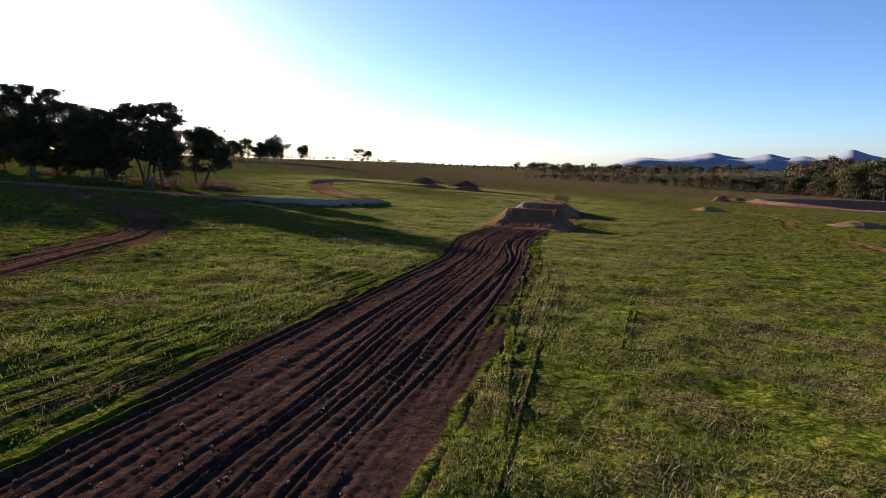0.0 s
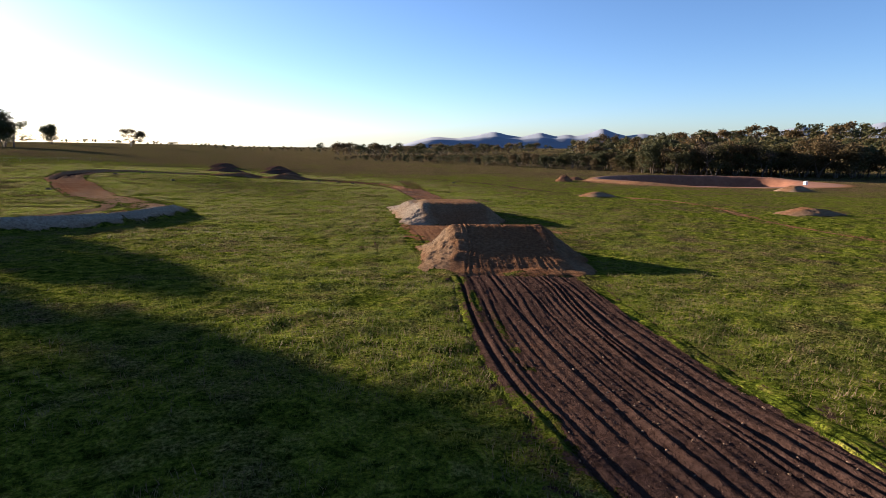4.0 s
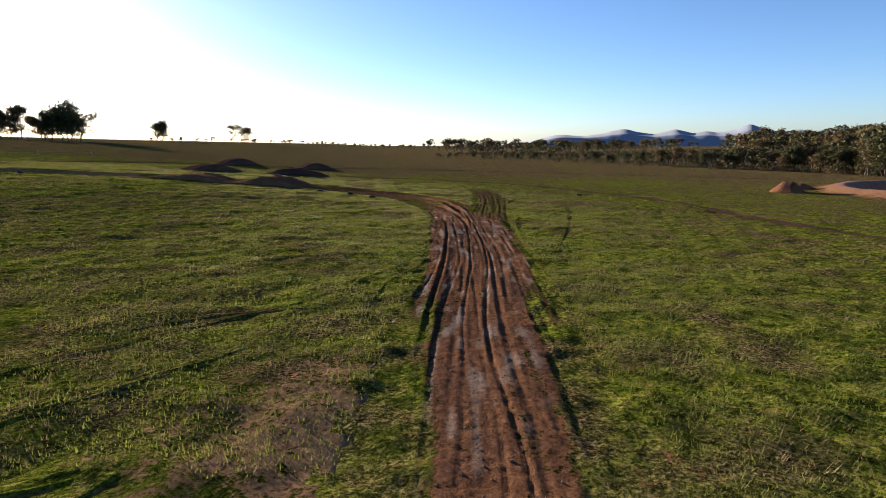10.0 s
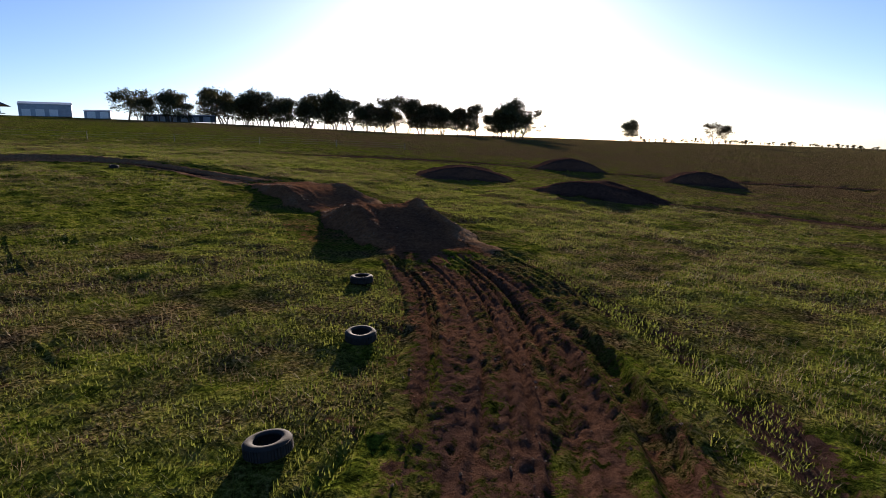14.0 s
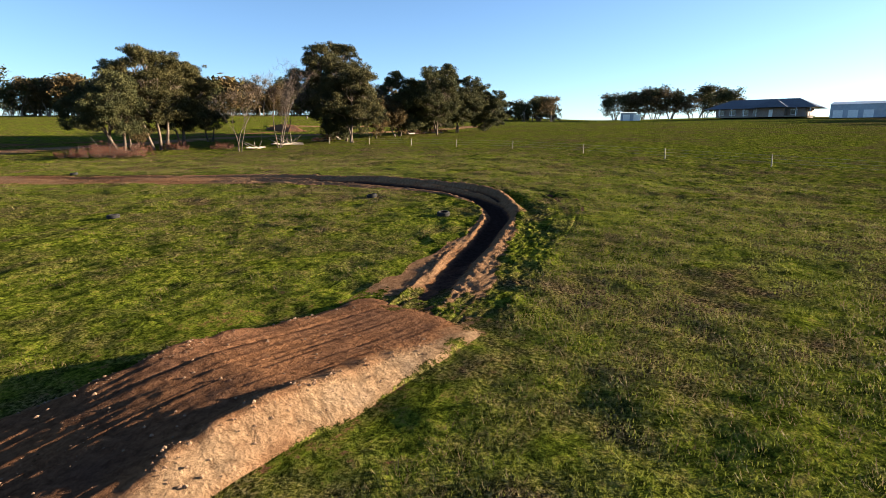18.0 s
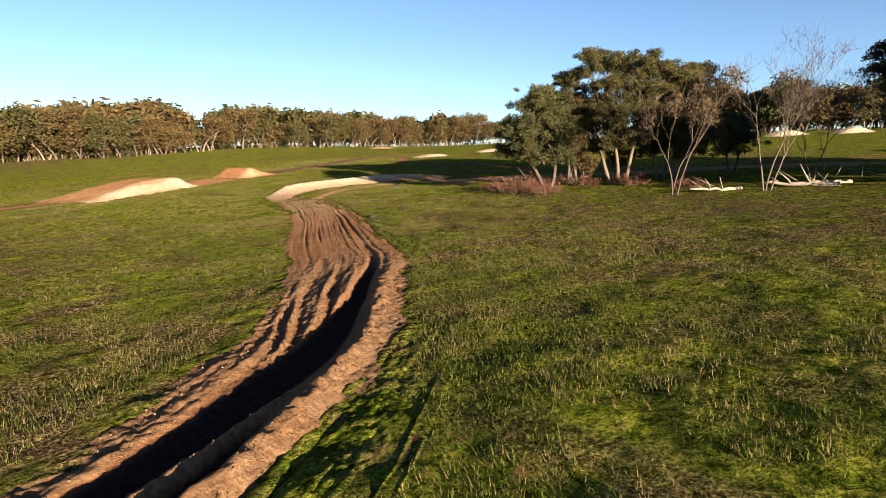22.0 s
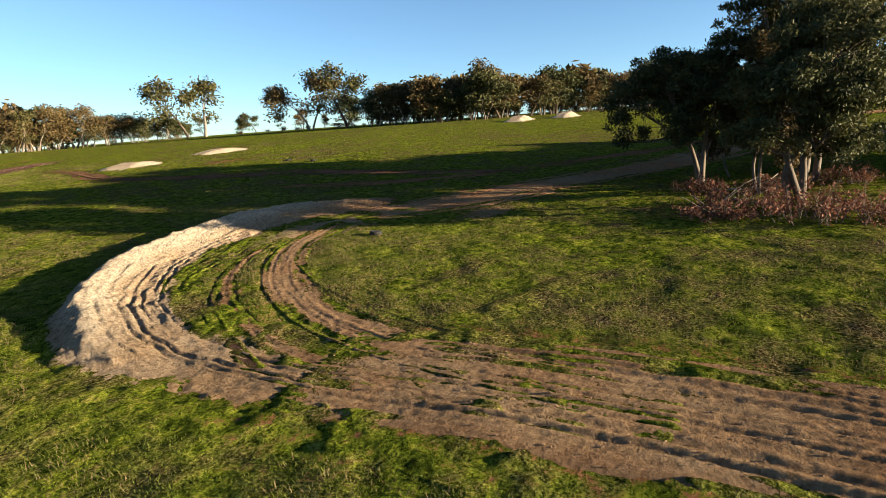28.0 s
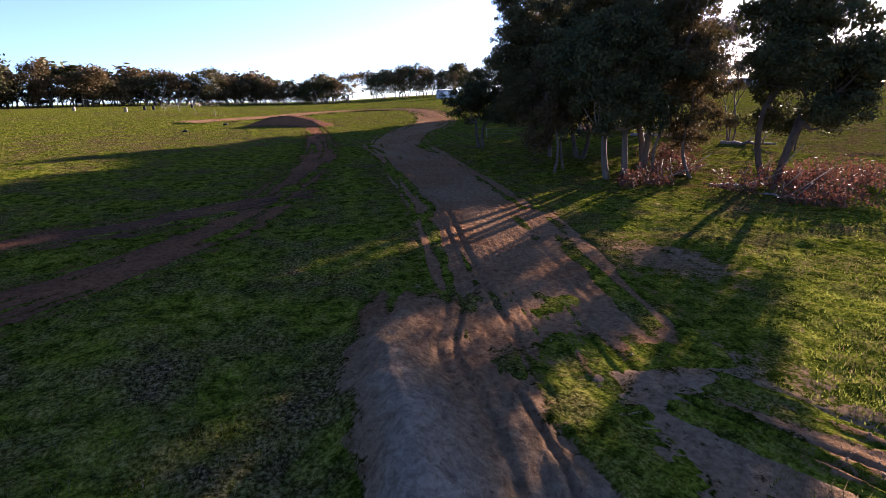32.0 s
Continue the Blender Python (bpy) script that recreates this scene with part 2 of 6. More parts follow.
def plain_material(name, dark, light, scale=6.0, rough=0.8, bump=0.01, metal=0.0, stretch=None, local=False):
    m, t, b = material(name)
    pos = t.nodes.new("ShaderNodeTexCoord").outputs["Object"] if local else place(t)
    if stretch:
        mp = t.nodes.new("ShaderNodeMapping")
        mp.inputs["Scale"].default_value = stretch
        t.links.new(pos, mp.inputs["Vector"])
        pos = mp.outputs[0]
    n1, n2 = noise_of(t, scale, 5, 0.65, pos), noise_of(t, scale * 0.13, 3, 0.5, pos)
    f = maths(t, "ADD", maths(t, "MULTIPLY", n1, 0.6), maths(t, "MULTIPLY", n2, 0.4))
    t.links.new(ramp(t, f, (0.32, dark), (0.66, light)), b.inputs["Base Color"])
    b.inputs["Roughness"].default_value, b.inputs["Metallic"].default_value = rough, metal
    b.inputs["Specular IOR Level"].default_value = 0.3
    if bump:
        bumped(t, b, n1, bump)
    return m


def leaf_material(name, a, c, through=0.3):
    """Foliage with a colour of its own for each leaf, which lets some light through."""
    m, t, b = material(name)
    geo = t.nodes.new("ShaderNodeNewGeometry")
    info = t.nodes.new("ShaderNodeObjectInfo")
    clump = noise_of(t, 0.8, 2, 0.5, geo.outputs["Position"])
    f = maths(t, "ADD", maths(t, "MULTIPLY", geo.outputs["Random Per Island"], 0.4), maths(t, "MULTIPLY", info.outputs["Random"], 0.2))
    f = maths(t, "ADD", f, maths(t, "SUBTRACT", maths(t, "MULTIPLY", clump, 1.6), 0.6))
    colour = ramp(t, f, (0.05, a), (0.95, c))
    t.links.new(colour, b.inputs["Base Color"])
    b.inputs["Roughness"].default_value = 0.7
    b.inputs["Specular IOR Level"].default_value = 0.12
    tr = t.nodes.new("ShaderNodeBsdfTranslucent")
    t.links.new(colour, tr.inputs["Color"])
    mix = t.nodes.new("ShaderNodeMixShader")
    mix.inputs[0].default_value = through
    t.links.new(b.outputs[0], mix.inputs[1])
    t.links.new(tr.outputs[0], mix.inputs[2])
    t.links.new(mix.outputs[0], t.nodes["Material Output"].inputs["Surface"])
    return m


FIELD = field_material()
BARK = plain_material("pale_bark", (0.045, 0.033, 0.025), (0.165, 0.128, 0.098), 5.0, 0.85, 0.03, stretch=(1, 1, 0.25), local=True)
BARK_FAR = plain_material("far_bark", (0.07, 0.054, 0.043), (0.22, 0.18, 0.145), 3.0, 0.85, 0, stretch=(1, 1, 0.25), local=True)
BARK_DARK = plain_material("rough_bark", (0.030, 0.023, 0.018), (0.12, 0.090, 0.068), 5.0, 0.9, 0.04, stretch=(1, 1, 0.3), local=True)
DEADWOOD = plain_material("grey_deadwood", (0.045, 0.033, 0.027), (0.125, 0.092, 0.072), 7.0, 0.85, 0.02, stretch=(1, 1, 0.3), local=True)
DRIFTWOOD = plain_material("bleached_wood", (0.11, 0.09, 0.07), (0.29, 0.24, 0.195), 6.0, 0.85, 0.02, stretch=(1, 1, 0.3), local=True)
LEAF = leaf_material("gum_leaf", (0.018, 0.024, 0.010), (0.088, 0.074, 0.026), 0.18)
LEAF_DARK = leaf_material("dark_leaf", (0.017, 0.026, 0.011), (0.072, 0.068, 0.024), 0.15)
LEAF_RUST = leaf_material("rusty_leaf", (0.034, 0.032, 0.014), (0.125, 0.080, 0.033), 0.2)
LEAF_DEAD = leaf_material("dead_leaf", (0.050, 0.022, 0.016), (0.165, 0.066, 0.040), 0.2)
BLADE = leaf_material("grass_blade", (0.056, 0.076, 0.011), (0.155, 0.165, 0.032), 0.50)
BLADE_DRY = leaf_material("dry_blade", (0.085, 0.060, 0.027), (0.22, 0.165, 0.082), 0.25)
RUBBER = plain_material("tyre_rubber", (0.010, 0.010, 0.010), (0.028, 0.027, 0.026), 9.0, 0.9, 0.006)
POST = plain_material("weathered_post", (0.15, 0.125, 0.09), (0.32, 0.28, 0.21), 8.0, 0.7, 0.006, stretch=(1, 1, 0.2))
WIRE = plain_material("fence_wire", (0.20, 0.19, 0.18), (0.38, 0.37, 0.35), 4.0, 0.5, 0, 0.8)
ROOF = plain_material("dark_roof", (0.030, 0.036, 0.048), (0.075, 0.085, 0.10), 1.2, 0.5, 0.01)
WALL = plain_material("house_brick", (0.16, 0.12, 0.10), (0.28, 0.215, 0.175), 3.0, 0.85, 0.01)
STEEL = plain_material("shed_steel", (0.20, 0.235, 0.28), (0.34, 0.38, 0.43), 0.8, 0.5, 0.0, 0.3)
WHITE = plain_material("white_paint", (0.62, 0.62, 0.60), (0.80, 0.80, 0.78), 2.0, 0.6, 0)
GLASS, _t, _b = material("window_glass")
_b.inputs["Base Color"].default_value = (0.02, 0.025, 0.03, 1)
_b.inputs["Roughness"].default_value = 0.08
# wooded slopes; the haze of distance is put into the blue-grey base colour
RANGE = plain_material("hazed_range", (0.15, 0.175, 0.225), (0.195, 0.225, 0.28), 0.004, 1.0, 0)
CUT = plain_material("red_clay_bank", (0.12, 0.043, 0.023), (0.22, 0.095, 0.050), 0.7, 0.9, 0.12)


# ---------------------------------------------------------------- mesh helpers
def mesh_of(name, verts, faces, mat, shade=True):
    me = bpy.data.meshes.new(name)
    me.from_pydata([tuple(v) for v in verts] if not isinstance(verts, np.ndarray) else verts.tolist(), [],
                   faces if not isinstance(faces, np.ndarray) else faces.tolist())
    me.materials.append(mat)
    if shade:
        me.shade_smooth()
    return me


def grid_mesh(name, x, y, z, mat, **attributes):
    """A sheet over a grid of arrays (rows, columns)."""
    n, k = x.shape
    me = bpy.data.meshes.new(name)
    co = np.stack([x, y, z], -1).reshape(-1, 3).astype(np.float32)
    i = np.arange(n * k).reshape(n, k)
    quads = np.stack([i[:-1, :-1], i[:-1, 1:], i[1:, 1:], i[1:, :-1]], -1).reshape(-1, 4)
    me.vertices.add(len(co))
    me.vertices.foreach_set("co", co.ravel())
    me.loops.add(quads.size)
    me.loops.foreach_set("vertex_index", quads.ravel().astype(np.int32))
    me.polygons.add(len(quads))
    me.polygons.foreach_set("loop_start", np.arange(0, quads.size, 4, dtype=np.int32))
    me.update(calc_edges=True)
    for key, value in attributes.items():
        me.attributes.new(key, "FLOAT", "POINT").data.foreach_set("value", np.broadcast_to(value, x.shape).ravel().astype(np.float32))
    me.materials.append(mat)
    me.shade_smooth()
    return me


def part(name, bm, mat, parent=None, label=""):
    """Links a bmesh (or a mesh) as one mesh object under a thing."""
    if isinstance(bm, bmesh.types.BMesh):
        me = bpy.data.meshes.new(name)
        bm.to_mesh(me)
        bm.free()
        me.materials.append(mat)
    else:
        me = bm
    ob = new(name, me)
    ob.parent = parent
    return tagged(ob, label)


def box(bm, size, at, bevel=0.0, turn=0.0):
    m = Matrix.Translation(at) @ Matrix.Rotation(turn, 4, "Z") @ Matrix.Diagonal((*size, 1))
    made = bmesh.ops.create_cube(bm, size=1, matrix=m)["verts"]
    if bevel:
        edges = list({e for v in made for e in v.link_edges})
        bmesh.ops.bevel(bm, geom=edges, offset=bevel, segments=1, affect="EDGES")
    return bm


def tube(verts, faces, points, radii, sides):
    """Adds a tapered tube along the points."""
    points = np.array(points, float)
    ways = np.gradient(points, axis=0)
    base = len(verts)
    for p, w, r in zip(points, ways, radii):
        w = w / (np.linalg.norm(w) + 1e-9)
        a = np.cross(w, (0.31, 0.87, 0.38))
        a /= np.linalg.norm(a) + 1e-9
        b = np.cross(w, a)
        for k in range(sides):
            c, s = math.cos(2 * math.pi * k / sides), math.sin(2 * math.pi * k / sides)
            verts.append(p + r * (c * a + s * b))
    for i in range(len(points) - 1):
        for k in range(sides):
            n = (k + 1) % sides
            faces.append((base + i * sides + k, base + i * sides + n, base + (i + 1) * sides + n, base + (i + 1) * sides + k))
    faces.append(tuple(base + (len(points) - 1) * sides + k for k in range(sides)))


def leaves_mesh(name, centres, radii, per, size, mat, rng, flat=0.75, narrow=0.42):
    """Clumps of single leaves: each a small folded blade with a turn of its own."""
    total = []
    for c, r in zip(centres, radii):
        n = max(4, int(per * (r ** 1.6)))
        d = rng.normal(size=(n, 3))
        d /= np.linalg.norm(d, axis=1, keepdims=True)
        d *= (rng.random(n) ** 0.45)[:, None] * r * (0.75 + 0.5 * rng.random(n))[:, None]
        d[:, 2] *= flat
        total.append(np.asarray(c) + d)
    p = np.vstack(total)
    n = len(p)
    a = rng.normal(size=(n, 3))
    a[:, 2] -= 0.5
    a /= np.linalg.norm(a, axis=1, keepdims=True)
    b = np.cross(a, rng.normal(size=(n, 3)))
    b /= np.linalg.norm(b, axis=1, keepdims=True) + 1e-9
    s = size * (0.6 + 0.8 * rng.random(n))[:, None]
    quad = np.stack([p - a * s, p + b * s * narrow, p + a * s, p - b * s * narrow], 1).reshape(-1, 3)
    return mesh_of(name, quad, np.arange(4 * n).reshape(n, 4), mat, False)


# ---------------------------------------------------------------- plan of the course
MAIN = [(-16, -22), (-9, -6), (-4.4, 4), (-3.2, 8), (-2.3, 11.5), (-0.7, 18), (2.3, 30), (4.1, 41), (7.2, 51), (9, 57)]
MIDDLE = [(10.2, 60), (11.3, 65), (12.8, 73), (14, 77)]
NORTH = [(18.8, 90.4), (19.8, 94.2), (20.6, 99), (21.5, 104), (23.3, 113.6), (24.8, 123.5), (25.4, 131), (24.9, 138), (23.4, 144.5), (20.4, 150), (16.2, 154.8), (11.5, 158)]
SPUR = [(26, 123), (27.6, 131), (29.6, 139), (31.4, 147), (32.6, 155), (33.2, 160)]
TABLE = [(13.4, 157.2), (7.6, 159.9), (1.7, 162.1), (-2.6, 163.8), (-7.0, 164.2), (-10.5, 164.2)]
BEND = [(-8.7, 164.3), (-13.7, 163.7), (-18.1, 163.1), (-22.8, 161.8), (-26.3, 159.5), (-29.4, 156.2), (-31.3, 152.3), (-31.8, 146.7), (-30.9, 140.9), (-29.8, 135.0), (-29.4, 132.7)]
DOWN = [(-31.0, 139.1), (-29.8, 134.5), (-28.4, 130.7), (-26.4, 124.6), (-23.9, 116.6), (-22.1, 112.1), (-20.4, 107.5), (-17.7, 102.2), (-14.9, 97.8)]
TURN = [(-19.1, 105.3), (-16.3, 100.8), (-14.0, 96.6), (-12.7, 93.1), (-12.3, 89.6), (-13.0, 85.9), (-15.0, 81.9), (-18.2, 78.7), (-22.4, 76.8), (-27.4, 77.0), (-32.6, 78.4)]
WEST = [(-26.2, 78.7), (-33.8, 80.3), (-40.8, 81.5), (-48.9, 82.4), (-60.6, 83.3), (-76.9, 84.9), (-104.9, 96.6), (-130.5, 102.0), (-148.0, 103.6), (-159.6, 100.1), (-160.8, 90.8), (-152.6, 81.5), (-135.1, 71.0), (-114.2, 57.0)]
INNER = [(-26.1, 80.1), (-21.9, 82.5), (-19.6, 85.2), (-17.6, 89.6), (-16.9, 93.7), (-17.0, 97.1), (-17.5, 100.1), (-18.4, 103.6), (-19.8, 107.1)]
THIN = [(-21.7, 80.8), (-18.5, 83.3), (-16.8, 85.5), (-15.6, 87.7), (-14.8, 90.5), (-14.6, 93.9), (-14.7, 96.4), (-15.4, 99.3), (-17.0, 104.2)]
SOUTH_LOOP = [(-13, 8), (-15.6, 15), (-16.6, 22), (-17.2, 30), (-19.6, 37.4), (-25, 45), (-34.5, 54), (-43, 66), (-50, 76)]
SIDE = [(-27.4, 59.1), (-34.4, 65.6), (-43.3, 70.8), (-55.9, 74.1), (-73.4, 76.6), (-108.3, 77.4)]
FAR_ONE = [(50, 112), (49.7, 120), (50, 131), (51.8, 143), (49.4, 158), (41.4, 174.5), (28, 182.6), (17, 183.6), (9, 182.8), (1, 182)]
FAR_TWO = [(130, 205), (115, 212), (78, 222.5), (31, 228.3), (8.7, 213.8), (-2, 206), (-14, 199), (-24, 189), (-30, 180)]
LOOP = BEND[:9] + DOWN[1:]
EAST = [(50.2, 111), (52, 104), (54, 92), (50, 80), (42, 66), (36.9, 46), (25, 20), (-1.3, -14.3), (-14, -40)]

# line, half width, soil tone, depth of the ruts, wheel lines across
RIBBONS = (
    ("dirt_track", MAIN, 3.5, 0.18, 0.058, 20, "dark rutted dirt track churned into long furrows"),
    ("dirt_track", MIDDLE, 5.6, 0.54, 0.018, 28, "orange packed dirt between the two jump mounds"),
    ("dirt_track", NORTH, 3.0, 0.36, 0.105, 8, "muddy brown track with deep wheel ruts in grass"),
    ("dirt_track", SPUR, 2.0, 0.34, 0.035, 8, "churned muddy spur of track with tyre marks"),
    ("dirt_track", TABLE, 2.21, 0.42, 0.045, 8, "brown dirt track between the table jump mounds"),
    ("dirt_track", WEST, 3.61, 0.62, 0.05, 9, "grey brown dirt track under the gum trees"),
    ("dirt_track", INNER, 1.46, 0.66, 0.10, 3, "narrow inside line of sandy wheel ruts"),
    ("dirt_track", THIN, 0.82, 0.60, 0.12, 1, "single thin wheel rut through the grass"),
    ("dirt_track", SOUTH_LOOP, 2.0, 0.34, 0.05, 5, "brown dirt track bend in the pasture"),
    ("dirt_track", SIDE, 1.75, 0.42, 0.03, 4, "faint dirt track across the shaded pasture"),
    ("dirt_track", FAR_ONE, 1.3, 0.20, 0.05, 3, "dark dirt track line on the far pasture"),
    ("dirt_track", FAR_TWO, 1.5, 0.16, 0.05, 3, "dark dirt track beyond the far mounds"),
    ("dirt_track", EAST, 1.1, 0.52, 0.02, 3, "pale worn dirt track on the pasture"),
)
# bare or worn patches: place, half sizes, turn in degrees, soil tone, strength
PATCHES = (
    (-9.5, 164.6, 5, 2.6, 0, 0.62, 0.9), (0, 162.6, 4, 2.6, -20, 0.52, 0.9),
    (16, 67.5, 8.5, 4.8, 12, 0.58, 0.7), (6, 66, 3.2, 6, -8, 0.45, 0.25), (16, 84, 8.0, 13, -12, 0.66, 0.62), (18.4, 96, 5.6, 5.2, 5, 0.68, 0.8),
    (24, 127, 6, 9, 0, 0.3, 0.22), (13.6, 156.8, 3.6, 2.8, -30, 0.44, 0.85), (31, 152, 5, 7, 10, 0.25, 0.4), (6.4, 157.8, 5.8, 5.8, 0, 0.5, 0.45),
    (-4.7, 163.0, 7.0, 5.8, 0, 0.5, 0.4), (-28.0, 150.2, 10.5, 14.0, 0, 0.4, 0.12), (-15.1, 103.6, 7.0, 8.2, 30, 0.52, 0.25), (-23.9, 80.3, 6.4, 4.0, 10, 0.78, 0.85),
    (-33.2, 85.6, 3.7, 2.1, 10, 0.72, 0.75), (-41.9, 81.5, 10.5, 5.2, 12, 0.68, 0.45), (-41.9, 96.6, 7.6, 5.8, 20, 0.42, 0.35), (-53.6, 96.6, 10.5, 10.5, 0, 0.36, 0.25),
    (-76.9, 110.6, 9.3, 7.0, 0, 0.36, 0.3), (-104.9, 112.9, 11.7, 7.0, 0, 0.36, 0.3), (95, 128, 16, 14, 30, 0.62, 0.65), (88, 152, 12, 8, 30, 0.55, 0.5),
    (-19, 38, 6, 5, 40, 0.46, 0.45), (-33, 30, 7, 4, 20, 0.52, 0.5), (-18.6, -85.1, 18.6, 5.8, 20, 0.5, 0.4), (54, 72, 5, 3, 0, 0.55, 0.3),
    (50, 104.5, 4.5, 3, 0, 0.55, 0.3), (9, 54, 6.5, 6, 15, 0.4, 0.22),
)
# single wheel marks through the grass: line, half width, depth
MARKS = (
    ([(1.5, 58), (1.9, 59.6), (2.3, 62.2), (3, 65), (4.1, 68.9), (5.9, 74.8), (8.4, 82)], 0.11, 0.05), ([(2.3, 59.2), (2.8, 60.7), (3.4, 63), (4.1, 66.1), (5.3, 71.3), (6.6, 75.5)], 0.1, 0.04),
    ([(-3.3, 66.4), (-2.1, 65.8), (-1, 64.4), (-0.3, 62.9)], 0.12, 0.04), ([(-3.3, 69.1), (-1.8, 69.1), (-0.4, 68.6), (0.6, 67.4)], 0.12, 0.04),
    ([(0.9, 8.2), (1.2, 10.2), (1.6, 13.1), (2.2, 16.9), (3, 21.5), (4.8, 31.6), (7, 41)], 0.1, 0.05), ([(6.3, 32.1), (5.5, 25.5), (4.2, 19.3), (2.8, 14.5)], 0.09, 0.04),
    ([(7.1, 20), (6, 17.2), (4.8, 14)], 0.09, 0.04), ([(-7.5, 12.1), (-7.1, 14.8), (-5.8, 17.6), (-4.3, 22.5), (-2.5, 28.7), (-0.1, 36.4)], 0.12, 0.05),
    ([(-7.3, 8.6), (-6.8, 10), (-6.1, 12.7), (-5, 16.7), (-3.2, 21.7), (-0.7, 30.3)], 0.12, 0.05), ([(27.1, 146.6), (27.6, 150.8), (29.3, 155.2), (31.4, 157.3), (34.2, 157.8), (38.1, 158.2)], 0.14, 0.05),
    ([(29.9, 141), (31.2, 145.1), (32.7, 149.1), (34.3, 152.2), (36.8, 155), (42, 158)], 0.13, 0.06), ([(29.1, 142.6), (29.9, 146.7), (31.4, 151.8), (33.2, 156), (36.1, 160.2)], 0.12, 0.06),
    ([(30.6, 141.2), (31.7, 144.4), (33.7, 148.2), (38, 152)], 0.11, 0.05), ([(28.2, 143.5), (28.6, 147.5), (30.2, 152.6), (33, 155), (37, 156.4)], 0.1, 0.05),
    ([(28.6, 141), (29.2, 145), (31, 150), (33.5, 153.5)], 0.11, 0.05), ([(31.4, 140), (33.2, 144), (36, 148), (40, 150.5)], 0.11, 0.05),
    ([(22.3, 134.9), (22.2, 136.4), (21.9, 138.4), (21.4, 141.3), (20.5, 144.2), (19.1, 147.5)], 0.24, 0.1), ([(26.8, 131), (28, 134.4), (28.5, 137.3), (28.5, 139.4), (28.1, 142.2), (27.1, 145.6), (25.2, 149.8), (23.1, 152.7), (20.9, 154.9), (18.6, 156.4), (15.6, 158.3), (12.4, 160.2)], 0.42, 0.15),
    ([(-30.4, 121.1), (-31.8, 124.8), (-32.6, 127.8), (-33.1, 130.4), (-33.2, 132.7), (-33.3, 135.0)], 0.14, 0.06), ([(-28.8, 122.1), (-31.1, 127.1), (-32.4, 131.1), (-32.7, 133.3)], 0.12, 0.05),
    ([(-14.1, 103.4), (-15.6, 108.2), (-16.7, 112.1), (-17.4, 114.4)], 0.17, 0.06), ([(5.3, 84.9), (5.8, 87.5), (6.7, 90.8), (8.2, 95.7), (10.9, 100.5), (16, 105.3)], 0.14, 0.05),
    ([(9, 83.6), (10.3, 87.4), (11.6, 91.1), (14.2, 95.5)], 0.2, 0.05), ([(7.2, 87), (8.6, 91.6), (10.8, 96), (15, 101)], 0.13, 0.05),
    ([(-17.1, 149.1), (-16.9, 152.6), (-16.9, 154.7)], 0.15, 0.05), ([(4.1, 151.1), (4.2, 152.1), (3.4, 153.3), (2, 154.1)], 0.13, 0.04),
    ([(-35.0, 144.6), (-34.0, 150.7), (-33.2, 155.8), (-32.6, 159.0), (-31.3, 161.5), (-28.2, 163.7), (-25.0, 164.9), (-21.7, 165.6), (-16.3, 165.9)], 0.23, 0.11), ([(-35.9, 147.9), (-35.2, 153.7), (-34.0, 157.6), (-32.4, 160.9), (-29.2, 164.4), (-25.4, 165.8), (-20.9, 166.6)], 0.12, 0.05),
    ([(-13.5, 87.5), (-14.4, 85.2), (-16.5, 83.0), (-17.9, 81.6), (-19.7, 79.5)], 0.23, 0.09), ([(-13.9, 101.3), (-13.6, 96.6), (-14.0, 90.8)], 0.19, 0.06),
    ([(-19.3, 87.3), (-18.6, 91.9), (-19.1, 97.8), (-20.5, 104.8)], 0.16, 0.05),
    ([(3.8, 149.9), (4.7, 150.6), (4.6, 151.9), (3.7, 153.5), (2.5, 153.9), (2.3, 153.1)], 0.13, 0.06), ([(11.4, 144.9), (12.1, 145.0), (12.8, 145.0), (13.4, 145.1), (14.0, 145.2)], 0.16, 0.08), ([(14.8, 146.2), (14.9, 146.6), (14.9, 147.2)], 0.13, 0.05), ([(-0.8, 147.4), (3.1, 146.7), (5.5, 146.4), (7.0, 146.4)], 0.16, 0.06),
    ([(6.9, 151.4), (8.1, 150.9), (8.9, 150.7)], 0.14, 0.06), ([(-0.6, 149.3), (2.8, 148.4)], 0.14, 0.05), ([(11.7, 148.3), (12.2, 149.1)], 0.12, 0.05),
)
MARKS += tuple(([(x + dx, y + dy) for x, y in ((3.1, 66.9), (3.9, 68.4), (5.0, 70.7), (6.5, 74.2), (8.6, 79.5))], 0.08, 0.05)
               for dx, dy in ((0, 0), (0.5, 0.4), (1.0, 0.3), (1.5, 0.8), (-0.6, 1.2), (-1.2, 2.4), (-1.9, 2.6), (-2.8, 4.0), (-0.3, -4.5), (-1.2, -5.5), (-2.4, -4.0)))
MARKS += (([(12.9, 111.5), (14.5, 112.7), (17, 113.1), (19.1, 113.1), (20.3, 112.5)], 0.10, 0.05), ([(27.0, 111), (27.5, 113.9), (29.2, 118), (31.2, 122.6), (34.5, 131), (37.8, 141)], 0.09, 0.04),
          ([(27.2, 119), (28.2, 123.9), (29.8, 130), (31.4, 137.5)], 0.10, 0.05), ([(7.2, 88.5), (8.4, 91.6), (10.9, 93.9), (14, 95.2)], 0.12, 0.05), ([(8.3, 86), (9.3, 86.7), (10.1, 88.7), (11.4, 92.6)], 0.14, 0.05),
          ([(17.6, 104), (18.2, 107), (19.4, 109.6), (20.6, 112.6)], 0.2, 0.06), ([(16.8, 106), (17.8, 108.6), (19.6, 111.4)], 0.14, 0.05), ([(10.2, 101.6), (13.4, 103.6), (16.8, 104.2), (18.2, 103.8)], 0.10, 0.04))
